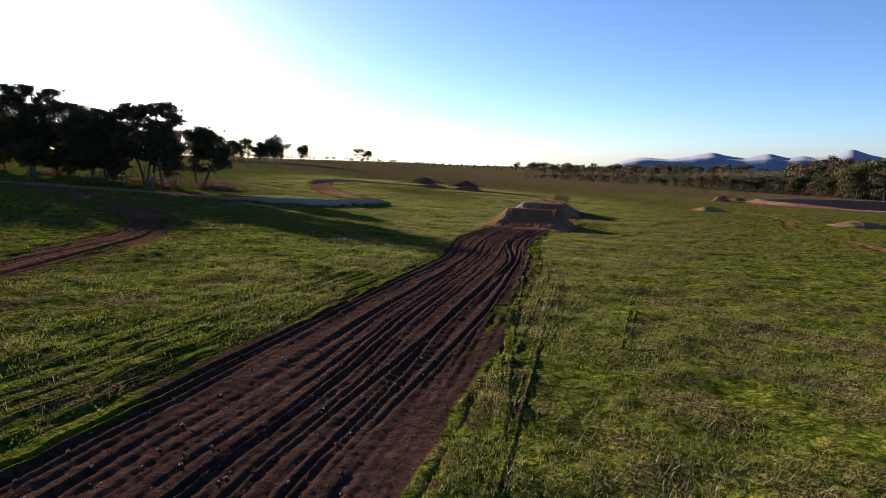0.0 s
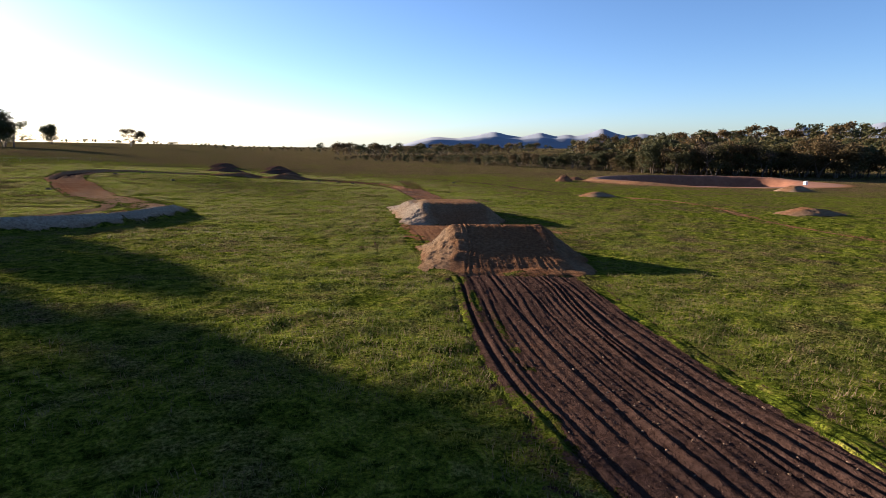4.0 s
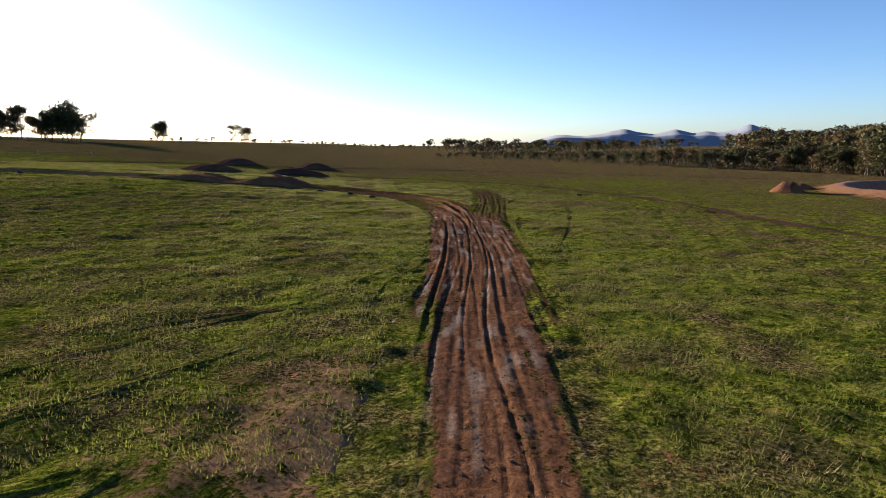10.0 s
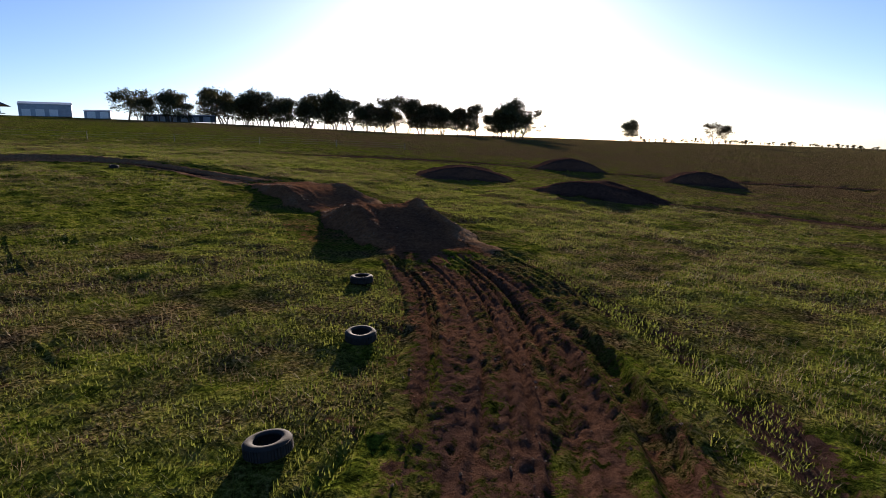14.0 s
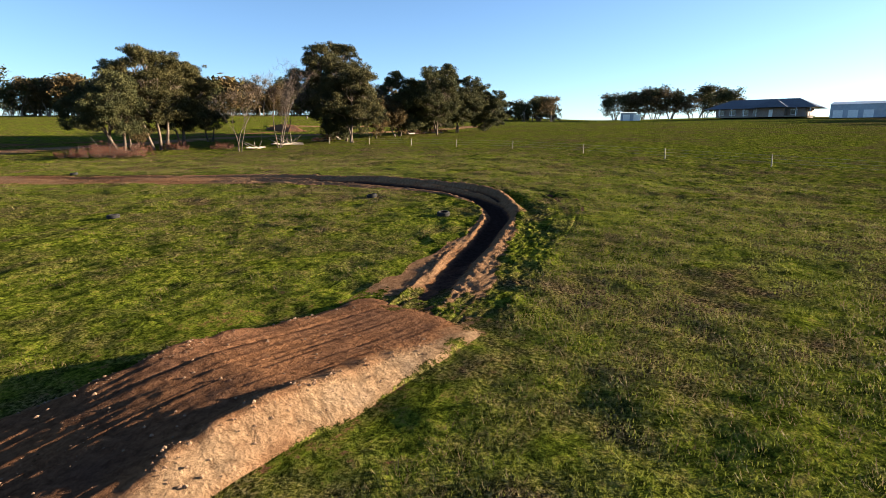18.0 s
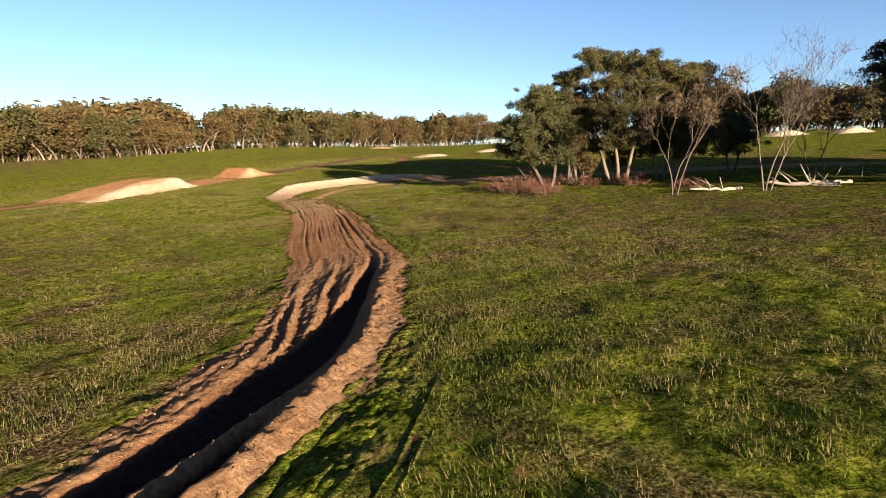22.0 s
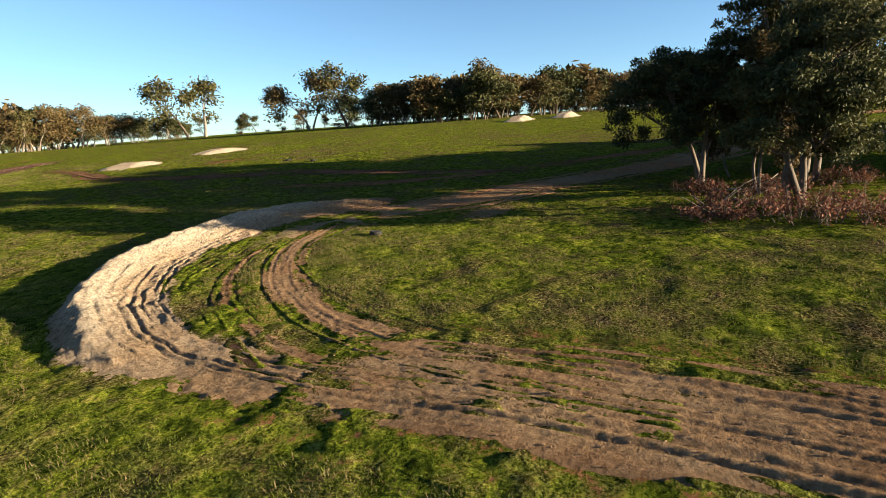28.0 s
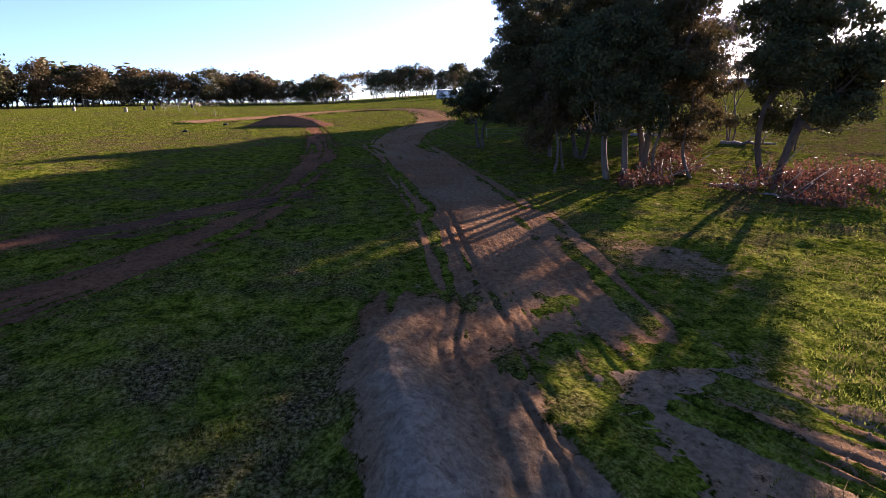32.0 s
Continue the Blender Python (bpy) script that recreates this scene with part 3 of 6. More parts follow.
for off, deep, lo, hi in ((-3.5, 0.07, 14, 42), (-4.1, 0.06, 10, 40), (-4.6, 0.07, 8, 36), (-5.1, 0.07, 12, 38), (-5.8, 0.06, 10, 40), (-6.6, 0.07, 12, 30), (3.5, 0.05, 28, 46), (4.0, 0.05, 20, 40)):
    q, way, s = curve(MAIN, 4.0)
    keep = (s > lo + 10) & (s < hi + 14)
    MARKS += (([tuple(p) for p in (q + np.stack([way[:, 1], -way[:, 0]], -1) * off)[keep]], 0.075, deep - 0.03),)
BASIN = (140, 165, 52, 30, 24)


def in_ellipse(x, y, cx, cy, a, b, turn):
    c, s = math.cos(radians(turn)), math.sin(radians(turn))
    u, v = (x - cx) * c + (y - cy) * s, -(x - cx) * s + (y - cy) * c
    return np.sqrt((u / a) ** 2 + (v / b) ** 2)


def dryness(x, y):
    """How dry the grass stands: worn in the loops by the bends, fresh near the first straight."""
    d = 0.20 + 0.40 * np.exp(-(((x + 40) / 24) ** 2 + ((y - 126) / 19) ** 2)) + 0.22 * smooth(95, 150, y) * smooth(-10, 14, x)
    d = d + 0.75 * smooth(180, 225, y) - 0.12 * np.exp(-((x / 22) ** 2 + ((y - 35) / 30) ** 2))
    return np.clip(d + 0.55 * smooth(60, 130, x), 0, 1)


def ground_sheet():
    def axis(lo, hi, step, reach, grow):
        core = np.arange(lo, hi + step, step)
        out, d = [], step
        at = 0.0
        while at < reach:
            d *= grow
            at += d
            out.append(at)
        out = np.array(out)
        return np.r_[core[0] - out[::-1], core, core[-1] + out]
    xs = axis(-48, 46, 0.25, 4500, 1.085)
    ys = axis(2, 172, 0.25, 4500, 1.085)
    x, y = np.meshgrid(xs, ys)
    z = ground(x, y)
    dirt, tone = np.zeros_like(x), np.full_like(x, 0.42)
    for cx, cy, a, b, turn, tn, strength in PATCHES:
        near = (abs(x - cx) < a * 1.8 + b) & (abs(y - cy) < b * 1.8 + a)
        d = np.exp(-in_ellipse(x[near], y[near], cx, cy, a, b, turn) ** 2 * 1.3) * strength
        tone[near] = np.where(d > dirt[near], tn, tone[near])
        dirt[near] = np.maximum(dirt[near], d)
    for _, line, half, tn, deep, lanes, _ in RIBBONS:
        p = np.array(line)
        near = (x > p[:, 0].min() - 6) & (x < p[:, 0].max() + 6) & (y > p[:, 1].min() - 6) & (y < p[:, 1].max() + 6)
        d, side, along = beside(line, x[near], y[near])
        last = along.max() if along.size else 0
        z[near] -= 0.40 * smooth(half - 0.45, half - 0.75, d) * smooth(0.6, 1.4, along) * smooth(last - 0.6, last - 1.4, along)
        rim = np.exp(-np.maximum(d - half + 0.5, 0) ** 2 / 1.1) * 0.40 * smooth(0, 4, along) * smooth(last, last - 4, along)
        tone[near] = np.where(rim > dirt[near], tn, tone[near])
        dirt[near] = np.maximum(dirt[near], rim)
    p = np.array(LOOP)
    near = (x > p[:, 0].min() - 6) & (x < p[:, 0].max() + 6) & (y > p[:, 1].min() - 6) & (y < p[:, 1].max() + 6)
    d, side, along = beside(LOOP, x[near], y[near])
    z[near] -= 0.85 * smooth(2.7, 2.25, d) * smooth(0.6, 1.4, along) * smooth(along.max() - 0.6, along.max() - 1.4, along)
    outer = np.exp(-((side - 5.6) / 2.8) ** 2) * smooth(7, 18.6, along) * smooth(45.4, 30.3, along)
    rim = np.maximum(0.22 * outer, 0.40 * np.exp(-np.maximum(d - 2.7, 0) ** 2 / 1.4) * smooth(42, 53.6, along))
    tone[near] = np.where(rim > dirt[near], 0.5, tone[near])
    dirt[near] = np.maximum(dirt[near], rim)
    p = np.array(TURN)
    near = (x > p[:, 0].min() - 6) & (x < p[:, 0].max() + 6) & (y > p[:, 1].min() - 6) & (y < p[:, 1].max() + 6)
    d, side, along = beside(TURN, x[near], y[near])
    z[near] -= 0.45 * smooth(1.75, 1.3, d) * smooth(0.6, 1.4, along) * smooth(along.max() - 0.6, along.max() - 1.4, along)
    rim = np.exp(-np.maximum(d - 1.75, 0) ** 2 / 0.9) * 0.40
    tone[near] = np.where(rim > dirt[near], 0.8, tone[near])
    dirt[near] = np.maximum(dirt[near], rim)
    for line, half, deep in MARKS:
        if deep > 0.085:
            p = np.array(line)
            near = (x > p[:, 0].min() - 3) & (x < p[:, 0].max() + 3) & (y > p[:, 1].min() - 3) & (y < p[:, 1].max() + 3)
            d, side, along = beside(line, x[near], y[near])
            z[near] -= 0.35 * smooth(half * 2.2, half * 1.5, d) * smooth(0.3, 0.9, along) * smooth(along.max() - 0.3, along.max() - 0.9, along)
    hole = in_ellipse(x, y, *BASIN)
    z -= 9.0 * smooth(1.12, 1.0, hole)
    me = grid_mesh("ground", x, y, z, FIELD, dirt=dirt, tone=tone, dry=dryness(x, y))
    tagged(new("ground", me), "green and straw coloured grazed pasture with worn patches", "ground", kind="structure")


SOIL = []


def ribbon(name, line, half, tone, height, label, step_d=0.11, step_s=0.28, dirt=None, kind="structure", category="dirt track", low=None, ragged=1.0, span=None, wet=None):
    """A strip along a line; height(s, d, x, y) is its relief over the land, d the offset to the right."""
    q, way, s = curve(line, step_s)
    total = s[-1]
    if span:
        keep = (s >= span[0] - step_s) & (s <= span[1] + step_s)
        q, way, s = q[keep], way[keep], s[keep]
    d = np.arange(-half if low is None else low, half + step_d, step_d)
    right = np.stack([way[:, 1], -way[:, 0]], -1)
    x = q[:, :1] + right[:, :1] * d
    y = q[:, 1:] + right[:, 1:] * d
    s2, d2 = np.broadcast_to(s[:, None], x.shape), np.broadcast_to(d, x.shape)
    h = height(s2, d2, x, y)
    if dirt is None:
        dirt = lambda s, d, x, y, h: smooth(half, half - 1.5, abs(d) + ragged * (1.3 * (vnoise(s / 4.5, d / 0.25, 4) - 0.5) + 0.6 * (vnoise(s / 0.8, d / 0.4, 5) - 0.5)))
    w = dirt(s2, d2, x, y, h)
    ends = np.minimum(s2, total - s2)
    h = h - 0.2 * smooth(0.6, 0.0, ends)
    tn = tone(s2, d2, h) if callable(tone) else tone + 0.12 * (vnoise(s2 / 4, d2 / 1.5, 9) - 0.5)
    z = ground(x, y) + h - 0.85 * turf(x, y) * smooth(0.15, 0.6, w)
    SOIL.append((x, y, z, w * (h > -0.1), 0.03 if name in ("dirt_track", "banked_bend") and half > 1.2 and step_d < 0.15 else 0.0))
    me = grid_mesh(name, x, y, z, FIELD, wet=wet(s2, d2) if wet else 0.0, dirt=w * smooth(0, 3.5, ends + 2.5 * (vnoise(d2 / 0.35, s2 / 2, 14) - 0.5)), tone=tn, dry=dryness(x, y))
    ob = new(name, me)
    return tagged(ob, label, category, kind=kind)


def furrows(half, deep, lanes, seed, weave=0.7, broad=1.0, loose=0.55):
    """Many wheel ruts that weave along the track, each with earth thrown up beside it, and loose lumps."""
    g = np.random.default_rng(seed)
    count = int(lanes * 1.8)
    at = (np.arange(count) + 0.5 + 0.35 * g.normal(size=count)) / count * 2 - 1
    wide = (0.06 + 0.09 * g.random(count) ** 1.5) * broad
    sink = 0.25 + 1.35 * g.random(count) ** 2.2

    def height(s, d, x, y):
        d = d + 0.05 * (vnoise(s / 2.6, d * 0.8, seed + 1) - 0.5) + 0.02 * (vnoise(s / 0.35, d * 2, seed + 7) - 0.5)
        h = 0 * d
        for k in range(count):
            c = at[k] * (half - 0.35) + weave * (vnoise(s[:, :1] / 11, 0 * s[:, :1] + k * 3.3, seed + 2) - 0.5)
            live = 0.25 + 1.0 * smooth(0.2, 0.7, vnoise(s[:, :1] / 13, 0 * s[:, :1] + k * 5.1, seed + 3))
            e = ((d - c) / wide[k]) ** 2
            h = h + deep * sink[k] * live * (0.70 * np.exp(-e * 0.22) - 1.35 * np.exp(-e))
        lumps = (fbm(s * 0.35, d * 6.0, seed + 5, 2) - 0.5) * (0.04 + deep * 0.3) + (fbm(x * 8.1, y * 8.1, seed + 6, 2) - 0.5) * (0.035 + deep * 0.4)
        return (h + lumps * loose) * smooth(half, half - 1.2, abs(d)) + 0.015 - 0.10 * smooth(half - 0.5, half, abs(d))
    return height


def profile(points):
    us, hs = zip(*points)
    return lambda u: np.interp(u, us, hs)


def mound(name, foot, way, prof, half, side, tone, label, seed, rut=0.06, lanes=7, hollow=None, lump=0.16, step=0.12, group="", category="jump mound", rim=0.0, sandy=0.15, sunlit_sand=0.0, pale_side=-1):
    """An earth mound: a profile along its way from the foot, a top of given half width (by u) and sloping sides."""
    way = np.array(way, float)
    way /= np.linalg.norm(way)
    length = prof[-1][0]
    u, w = np.meshgrid(np.arange(-1.2, length + 1.2, step), np.arange(-half[-1] - side - 1, half[-1] + side + 1, step), indexing="ij")
    x = foot[0] + way[0] * u + way[1] * w
    y = foot[1] + way[1] * u - way[0] * w
    us, hs = zip(*prof)
    k = np.convolve(np.interp(np.arange(-2, length + 2, 0.05), us, hs), np.ones(13) / 13, "same")
    rise = np.interp(u, np.arange(-2, length + 2, 0.05), k)
    top = np.interp(u, np.linspace(0, length, len(half)), half) + 0.5 * (vnoise(u / 1.6, w * 0 + seed, seed) - 0.5)
    slope = (abs(w) - top) / (side * (0.8 + 0.4 * vnoise(u / 2.1, np.sign(w), seed + 1)))
    flank = 1 - (0.3 * smooth(0, 1, slope) + 0.7 * np.clip(slope, 0, 1))
    gully = abs(fbm(u * 1.5 + 0.25 * w, w * 0.45, seed + 9, 3) - 0.5)
    rough = (fbm(x * 1.5, y * 1.5, seed + 2, 4) - 0.5) * lump * 1.2 + (fbm(x * 5.3, y * 5.3, seed + 3, 3) - 0.5) * lump * 1.6 + (0.12 - gully) * lump * 1.2
    on_flank = smooth(0.98, 0.8, flank) * smooth(0.03, 0.3, flank)
    edge = np.exp(-((abs(w) - top) / 0.35) ** 2) * (vnoise(u / 0.45, np.sign(w) * 5, seed + 7) - 0.25) * lump * 0.9
    lip = rim * np.exp(-((abs(w) - top) / 0.34) ** 2) * np.where(w > 0, 1.0, 0.45) * (0.35 + 1.1 * vnoise(u / 1.1, np.sign(w) * 3, seed + 12)) * smooth(0.3, 0.6, rise)
    h = rise * flank + rough * on_flank * np.minimum(rise, 1) + edge * smooth(0.1, 0.6, rise) + lip
    ruts = furrows(half[0] + 0.5, rut, lanes, seed + 4, 0.4, 0.6, 0.45)(u, w * (half[0] + 0.2) / top, x, y) if rut else 0 * u
    h = h + (ruts + (fbm(u * 0.5, w * 4.5, seed + 6, 3) - 0.5) * 0.05) * smooth(top, top - 0.5, abs(w)) * smooth(0.0, 0.25, rise)
    if hollow:
        hu, hw, a, b, depth = hollow
        h = h - depth * np.exp(-(((u - hu) / a) ** 2 + ((w - hw) / b) ** 2) ** 1.5)
    body = rise * flank
    z = ground(x, y) - 0.85 * turf(x, y) * smooth(0.03, 0.25, body) + np.where(body > 0.02, h, 0) - 0.22 * smooth(0.10, 0.0, body)
    if step < 0.2:
        SOIL.append((x, y, z, smooth(0.05, 0.3, body) * (0.35 + 0.65 * np.maximum(on_flank, edge > 0.02)), 0.042))
    # sunward side toned lighter: dry sand, with the low sunlight put into the colour
    tn = tone + 0.14 * (fbm(x / 2, y / 2, seed + 8, 2) - 0.5) + sandy * on_flank + sunlit_sand * smooth(0.3, -0.5, 0.75 * top - pale_side * w + 0.8 * (fbm(x / 1.5, y / 1.5, seed + 14, 2) - 0.5))
    me = grid_mesh(name, x, y, z, FIELD, dirt=smooth(0.0, 0.14, body + 0.12 * (vnoise(x * 1.4, y * 1.4, seed) - 0.5)), tone=tn, dry=0.4)
    return tagged(new(name, me), label, category, group)


FINE_RUTS = furrows(3.0, 0.045, 14, 42, 0.6, 0.8)
DEEP_RUTS = furrows(3.0, 0.10, 7, 46, 1.1, 1.35)


def north_lines(s):
    """Offsets of the red wheel strip, the ridge, the trough and the outer ridge where the muddy track opens out."""
    at = (44, 46.5, 49.4, 52.8, 56, 60, 66, 72)
    return [np.interp(s, at, v) for v in ((-0.4, -0.35, -0.3, -0.14, 0.12, 0.5, 0.3, 0.2), (-0.1, 0.0, 0.38, 0.92, 1.35, 1.3, 0.9, 0.6),
                                          (0.4, 0.5, 0.92, 1.46, 1.87, 1.8, 1.3, 1.0), (1.0, 1.1, 1.45, 2.0, 2.2, 2.2, 1.7, 1.3))]


def north_relief(s, d, x, y):
    red, ridge, trough, rim = north_lines(s)
    w = d + 0.16 * (vnoise(s / 1.4, d * 0.7, 52) - 0.5)
    late = smooth(40, 47, s)
    mid = smooth(28, 38, s)
    set_out = 0.20 * np.exp(-((w - ridge) / 0.15) ** 2) - 0.18 * np.exp(-((w - trough) / 0.27) ** 4) + 0.14 * np.exp(-((w - rim) / 0.14) ** 2) - 0.10 * np.exp(-((w - red) / 0.28) ** 4)
    set_out = set_out * smooth(72, 60, s) + (fbm(x * 9, y * 9, 53, 2) - 0.5) * 0.03
    h = FINE_RUTS(s, d, x, y) * (1 - mid) * smooth(2.9, 2.2, abs(d) + 1.1 * smooth(24, 4, s)) + DEEP_RUTS(s, d, x, y) * mid * (1 - late) + FINE_RUTS(s, d, x, y) * (1.2 + 1.2 * smooth(55, 63, s)) * late + set_out * late * smooth(3.0, 2.5, abs(d))
    return h - 0.05 * smooth(2.6, 3.0, abs(d)) * late


def north_soil(s, d, x, y, h):
    red, ridge, trough, rim = north_lines(s)
    late = smooth(42, 48, s)
    wet = smooth(3.0, 1.7, abs(d) + 1.0 * smooth(24, 4, s) + 1.4 * (vnoise(s / 4.5, d / 0.3, 4) - 0.5)) * (0.62 + 0.5 * vnoise(s / 5, d / 0.4, 15))
    open_out = smooth(55, 62, s)
    low = red - 0.6 - 2.2 * open_out
    band = smooth(low - 0.3, low + 0.1, d) * smooth(rim + 0.4, rim, d)
    loose = (0.15 + 0.45 * vnoise(s / 9, d / 0.5, 17)) * smooth(3.0, 2.2, abs(d))
    return wet * (1 - late) + np.maximum(band * (0.28 + 0.62 * vnoise(s / 8, d / 0.26, 18)), loose) * late


ground_sheet()
for k, (name, line, half, tone, deep, lanes, label) in enumerate(RIBBONS):
    far = name == "dirt_track" and line in (FAR_ONE, FAR_TWO, EAST, SIDE)
    strips = None
    relief = furrows(half, deep, lanes, 20 + 11 * k, broad=0.75 if line is MAIN else 1.0)
    if line is NORTH:
        relief, strips = north_relief, north_soil
        tone = lambda s, d, h: 0.36 - 0.07 * smooth(50, 60, s) + 0.16 * (vnoise(s / 4, d / 1.5, 9) - 0.5)
    if line is MIDDLE:
        strips = lambda s, d, x, y, h: smooth(5.2, 3.2, abs(d) + 2.2 * (fbm(s / 3, d / 1.3, 6, 3) - 0.5) + 0.9 * (vnoise(s / 0.7, d / 0.35, 5) - 0.5))
    if line is SPUR:
        worn = relief
        relief = lambda s, d, x, y: 1.15 * worn(s, d, x, y) - 0.25 * smooth(5.5, 2.0, s)
        strips = lambda s, d, x, y, h: (0.16 + 0.66 * vnoise(s / 7, d / 0.22, 17)) * smooth(2.0, 1.0, abs(d))
    ribbon(name, line, half, tone, relief, label, 0.2 if far else 0.055, 0.6 if far else (0.25 if line in (WEST, SOUTH_LOOP) else 0.10), strips,
           wet=(lambda s, d: 0.28 * smooth(0.6, 0.85, vnoise(s / 1.1, d / 0.22, 91)) * smooth(50, 40, s)) if line is NORTH else None, ragged=3.0 if line is WEST else 2.1 if line in (MIDDLE, SIDE, SOUTH_LOOP) else 0.9)


STATIONS = (0, 10, 15, 17, 19.5, 22.4, 27, 33, 38, 46)


def along_bend(s, *values):
    return np.interp(s, STATIONS, values)


DOWN_RUTS = furrows(2.75, 0.044, 17, 75, 0.45, 0.75, 0.6)


def loop_relief(s, d, x, y):
    """A sunken bend: a dark trough that parts into two with a ridge between, a bank outside it and churned ruts inside, then the rutted straight."""
    s, d = s / GROW, d / GROW
    d0 = d
    d = d + 0.24 * (vnoise(s / 3.1, s * 0, 61) - 0.5) + 0.05 * (vnoise(s / 0.8, d, 63) - 0.5)
    c1 = along_bend(s, 0, 0, 0.18, 0.07, -0.13, -0.40, -0.15, 0.98, 1.2, 1.3)
    w1 = along_bend(s, 0.45, 0.45, 0.52, 0.42, 0.38, 0.50, 0.74, 0.28, 0.22, 0.2)
    c2 = along_bend(s, 0.9, 0.9, 0.9, 0.95, 1.0, 0.74, 0.7, 0.7, 0.7, 0.7)
    w2 = along_bend(s, 0.01, 0.01, 0.10, 0.28, 0.36, 0.26, 0.01, 0.01, 0.01, 0.01)
    crest = along_bend(s, 0.72, 0.8, 1.15, 1.5, 1.68, 1.22, 1.15, 1.70, 2.0, 2.2)
    high = along_bend(s, 0.03, 0.07, 0.20, 0.24, 0.24, 0.24, 0.24, 0.16, 0.08, 0.0)
    one = np.exp(-((d - c1) / w1) ** 4) * along_bend(s, 0.4, 1, 1, 1, 1, 1, 1, 1, 0.6, 0)
    two = np.exp(-((d - c2) / w2) ** 4) * smooth(15, 16.5, s) * smooth(25.5, 24, s)
    floor = np.maximum(one, two)
    rut = np.exp(-((d - crest - 0.62) / 0.22) ** 2) * smooth(12, 15, s) * smooth(27, 22, s)
    up = np.exp(-((d - crest) / np.where(d > crest, 0.34, 0.26)) ** 2)
    edge = along_bend(s, -0.9, -0.8, -0.55, -0.5, -0.95, -1.5, -2.0, -1.3, -1.4, -2.6)
    inside = smooth(edge - 0.1, edge + 0.3, d) * smooth(c1 - w1 + 0.05, c1 - w1 - 0.15, d)
    churned = inside * (0.06 - 0.20 * abs(vnoise(s / 6, d * 2.6 + 0.25 * s / 3, 67) - 0.5) * 2 + 0.14 * (fbm(s * 0.7, d * 3.5, 68, 3) - 0.5))
    lumps = ((fbm(x * 3.7, y * 3.7, 62, 3) - 0.5) * (0.05 + 0.12 * up) + (fbm(x * 8.3, y * 8.3, 64, 2) - 0.5) * 0.10) * (1 - 0.85 * floor) * smooth(edge - 0.4, edge, d)
    split = (c1 + w1 + c2 - w2) / 2
    ridge = np.exp(-((d - split) / 0.15) ** 2) * smooth(15, 17, s) * smooth(26.5, 24.5, s)
    bend = -0.24 * floor * (1 - 0.7 * ridge) - 0.16 * rut + high * up + 0.10 * ridge + churned + lumps
    t = smooth(33, 43, s)
    straight = DOWN_RUTS(s, d0, x, y)
    return (bend * (1 - t) - 0.22 * one * t + straight * np.maximum(t, 0.35 * smooth(26, 30, s) * (1 - floor))) * smooth(3.4, 2.8, abs(d0)) * GROW - 0.12 * smooth(2.9, 3.4, abs(d0)) + 0.01


def loop_soil(s, d, x, y, h):
    s, d = s / GROW, d / GROW
    edge = along_bend(s, -2.0, -0.85, -0.6, -0.55, -1.0, -1.55, -2.05, -1.5, -1.9, -2.6)
    outer = along_bend(s, 1.8, 1.1, 1.7, 2.1, 2.2, 2.0, 2.2, 2.6, 2.8, 2.8) + 0.5 * smooth(7, 0, s) - 1.0 * smooth(57, 64, s)
    e = d + (0.5 + 0.7 * smooth(36, 44, s)) * (vnoise(s / 1.1, d / 0.5, 65) - 0.5) + 1.5 * smooth(36, 44, s) * (vnoise(s / 4.5, d / 0.25, 66) - 0.5)
    return smooth(edge - 0.25, edge + 0.2, e) * smooth(outer + 0.1, outer - 0.5, e)


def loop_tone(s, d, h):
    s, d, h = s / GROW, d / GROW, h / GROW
    # trough floor toned near black: dark mud plus bank shade put into the colour
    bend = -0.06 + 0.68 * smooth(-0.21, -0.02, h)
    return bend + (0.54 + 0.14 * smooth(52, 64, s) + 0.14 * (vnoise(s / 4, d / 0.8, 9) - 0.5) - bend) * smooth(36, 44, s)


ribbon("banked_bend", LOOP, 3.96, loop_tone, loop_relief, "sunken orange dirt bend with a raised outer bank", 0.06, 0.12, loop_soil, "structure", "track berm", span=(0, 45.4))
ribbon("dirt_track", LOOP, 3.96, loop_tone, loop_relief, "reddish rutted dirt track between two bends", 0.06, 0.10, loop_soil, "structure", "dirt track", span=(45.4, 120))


def turn_relief(s, d, x, y):
    """The second bend: a pale sandy berm round the outside of the track (on its left)."""
    s, d = s / GROW, d / GROW
    grow = smooth(10, 18, s) * smooth(43, 28, s)
    d = d + 0.35 * (vnoise(s / 2.7, s * 0, 71) - 0.5) + 0.16 * (vnoise(s / 0.7, s * 0, 74) - 0.5)
    crest = -1.9
    up = np.exp(-(abs(d - crest) / np.where(d > crest, 1.05, 0.7)) ** 1.6)
    back = smooth(-1.8, -2.1, d)
    lumps = (fbm(x * 1.9, y * 1.9, 72, 4) - 0.5) * (0.07 + 0.35 * back * up) + (fbm(s * 1.6, d * 3.4, 79, 3) - 0.5) * 0.13 + (fbm(x * 8.5, y * 8.5, 75, 2) - 0.5) * 0.09
    f = d * 3.2 + 1.6 * vnoise(s / 5, d * 0.6, 73)
    ruts = 0.09 * smooth(0.35, 0.8, vnoise(np.floor(f) * 3.1, s / 4, 76)) * (smooth(0.1, 0.6, abs((f % 1.0) * 2 - 1)) - 0.6) * smooth(-1.8, -1.2, d) * smooth(1.0, 0.3, d)
    return (0.78 * grow * up + lumps * (0.5 + 0.6 * grow) * smooth(1.3, 0.2, d) + ruts) * smooth(-3.5, -2.8, d) * smooth(2.4, 1.8, d) * GROW - 0.15 * smooth(-2.9, -3.5, d) - 0.08 * smooth(1.9, 2.4, d)


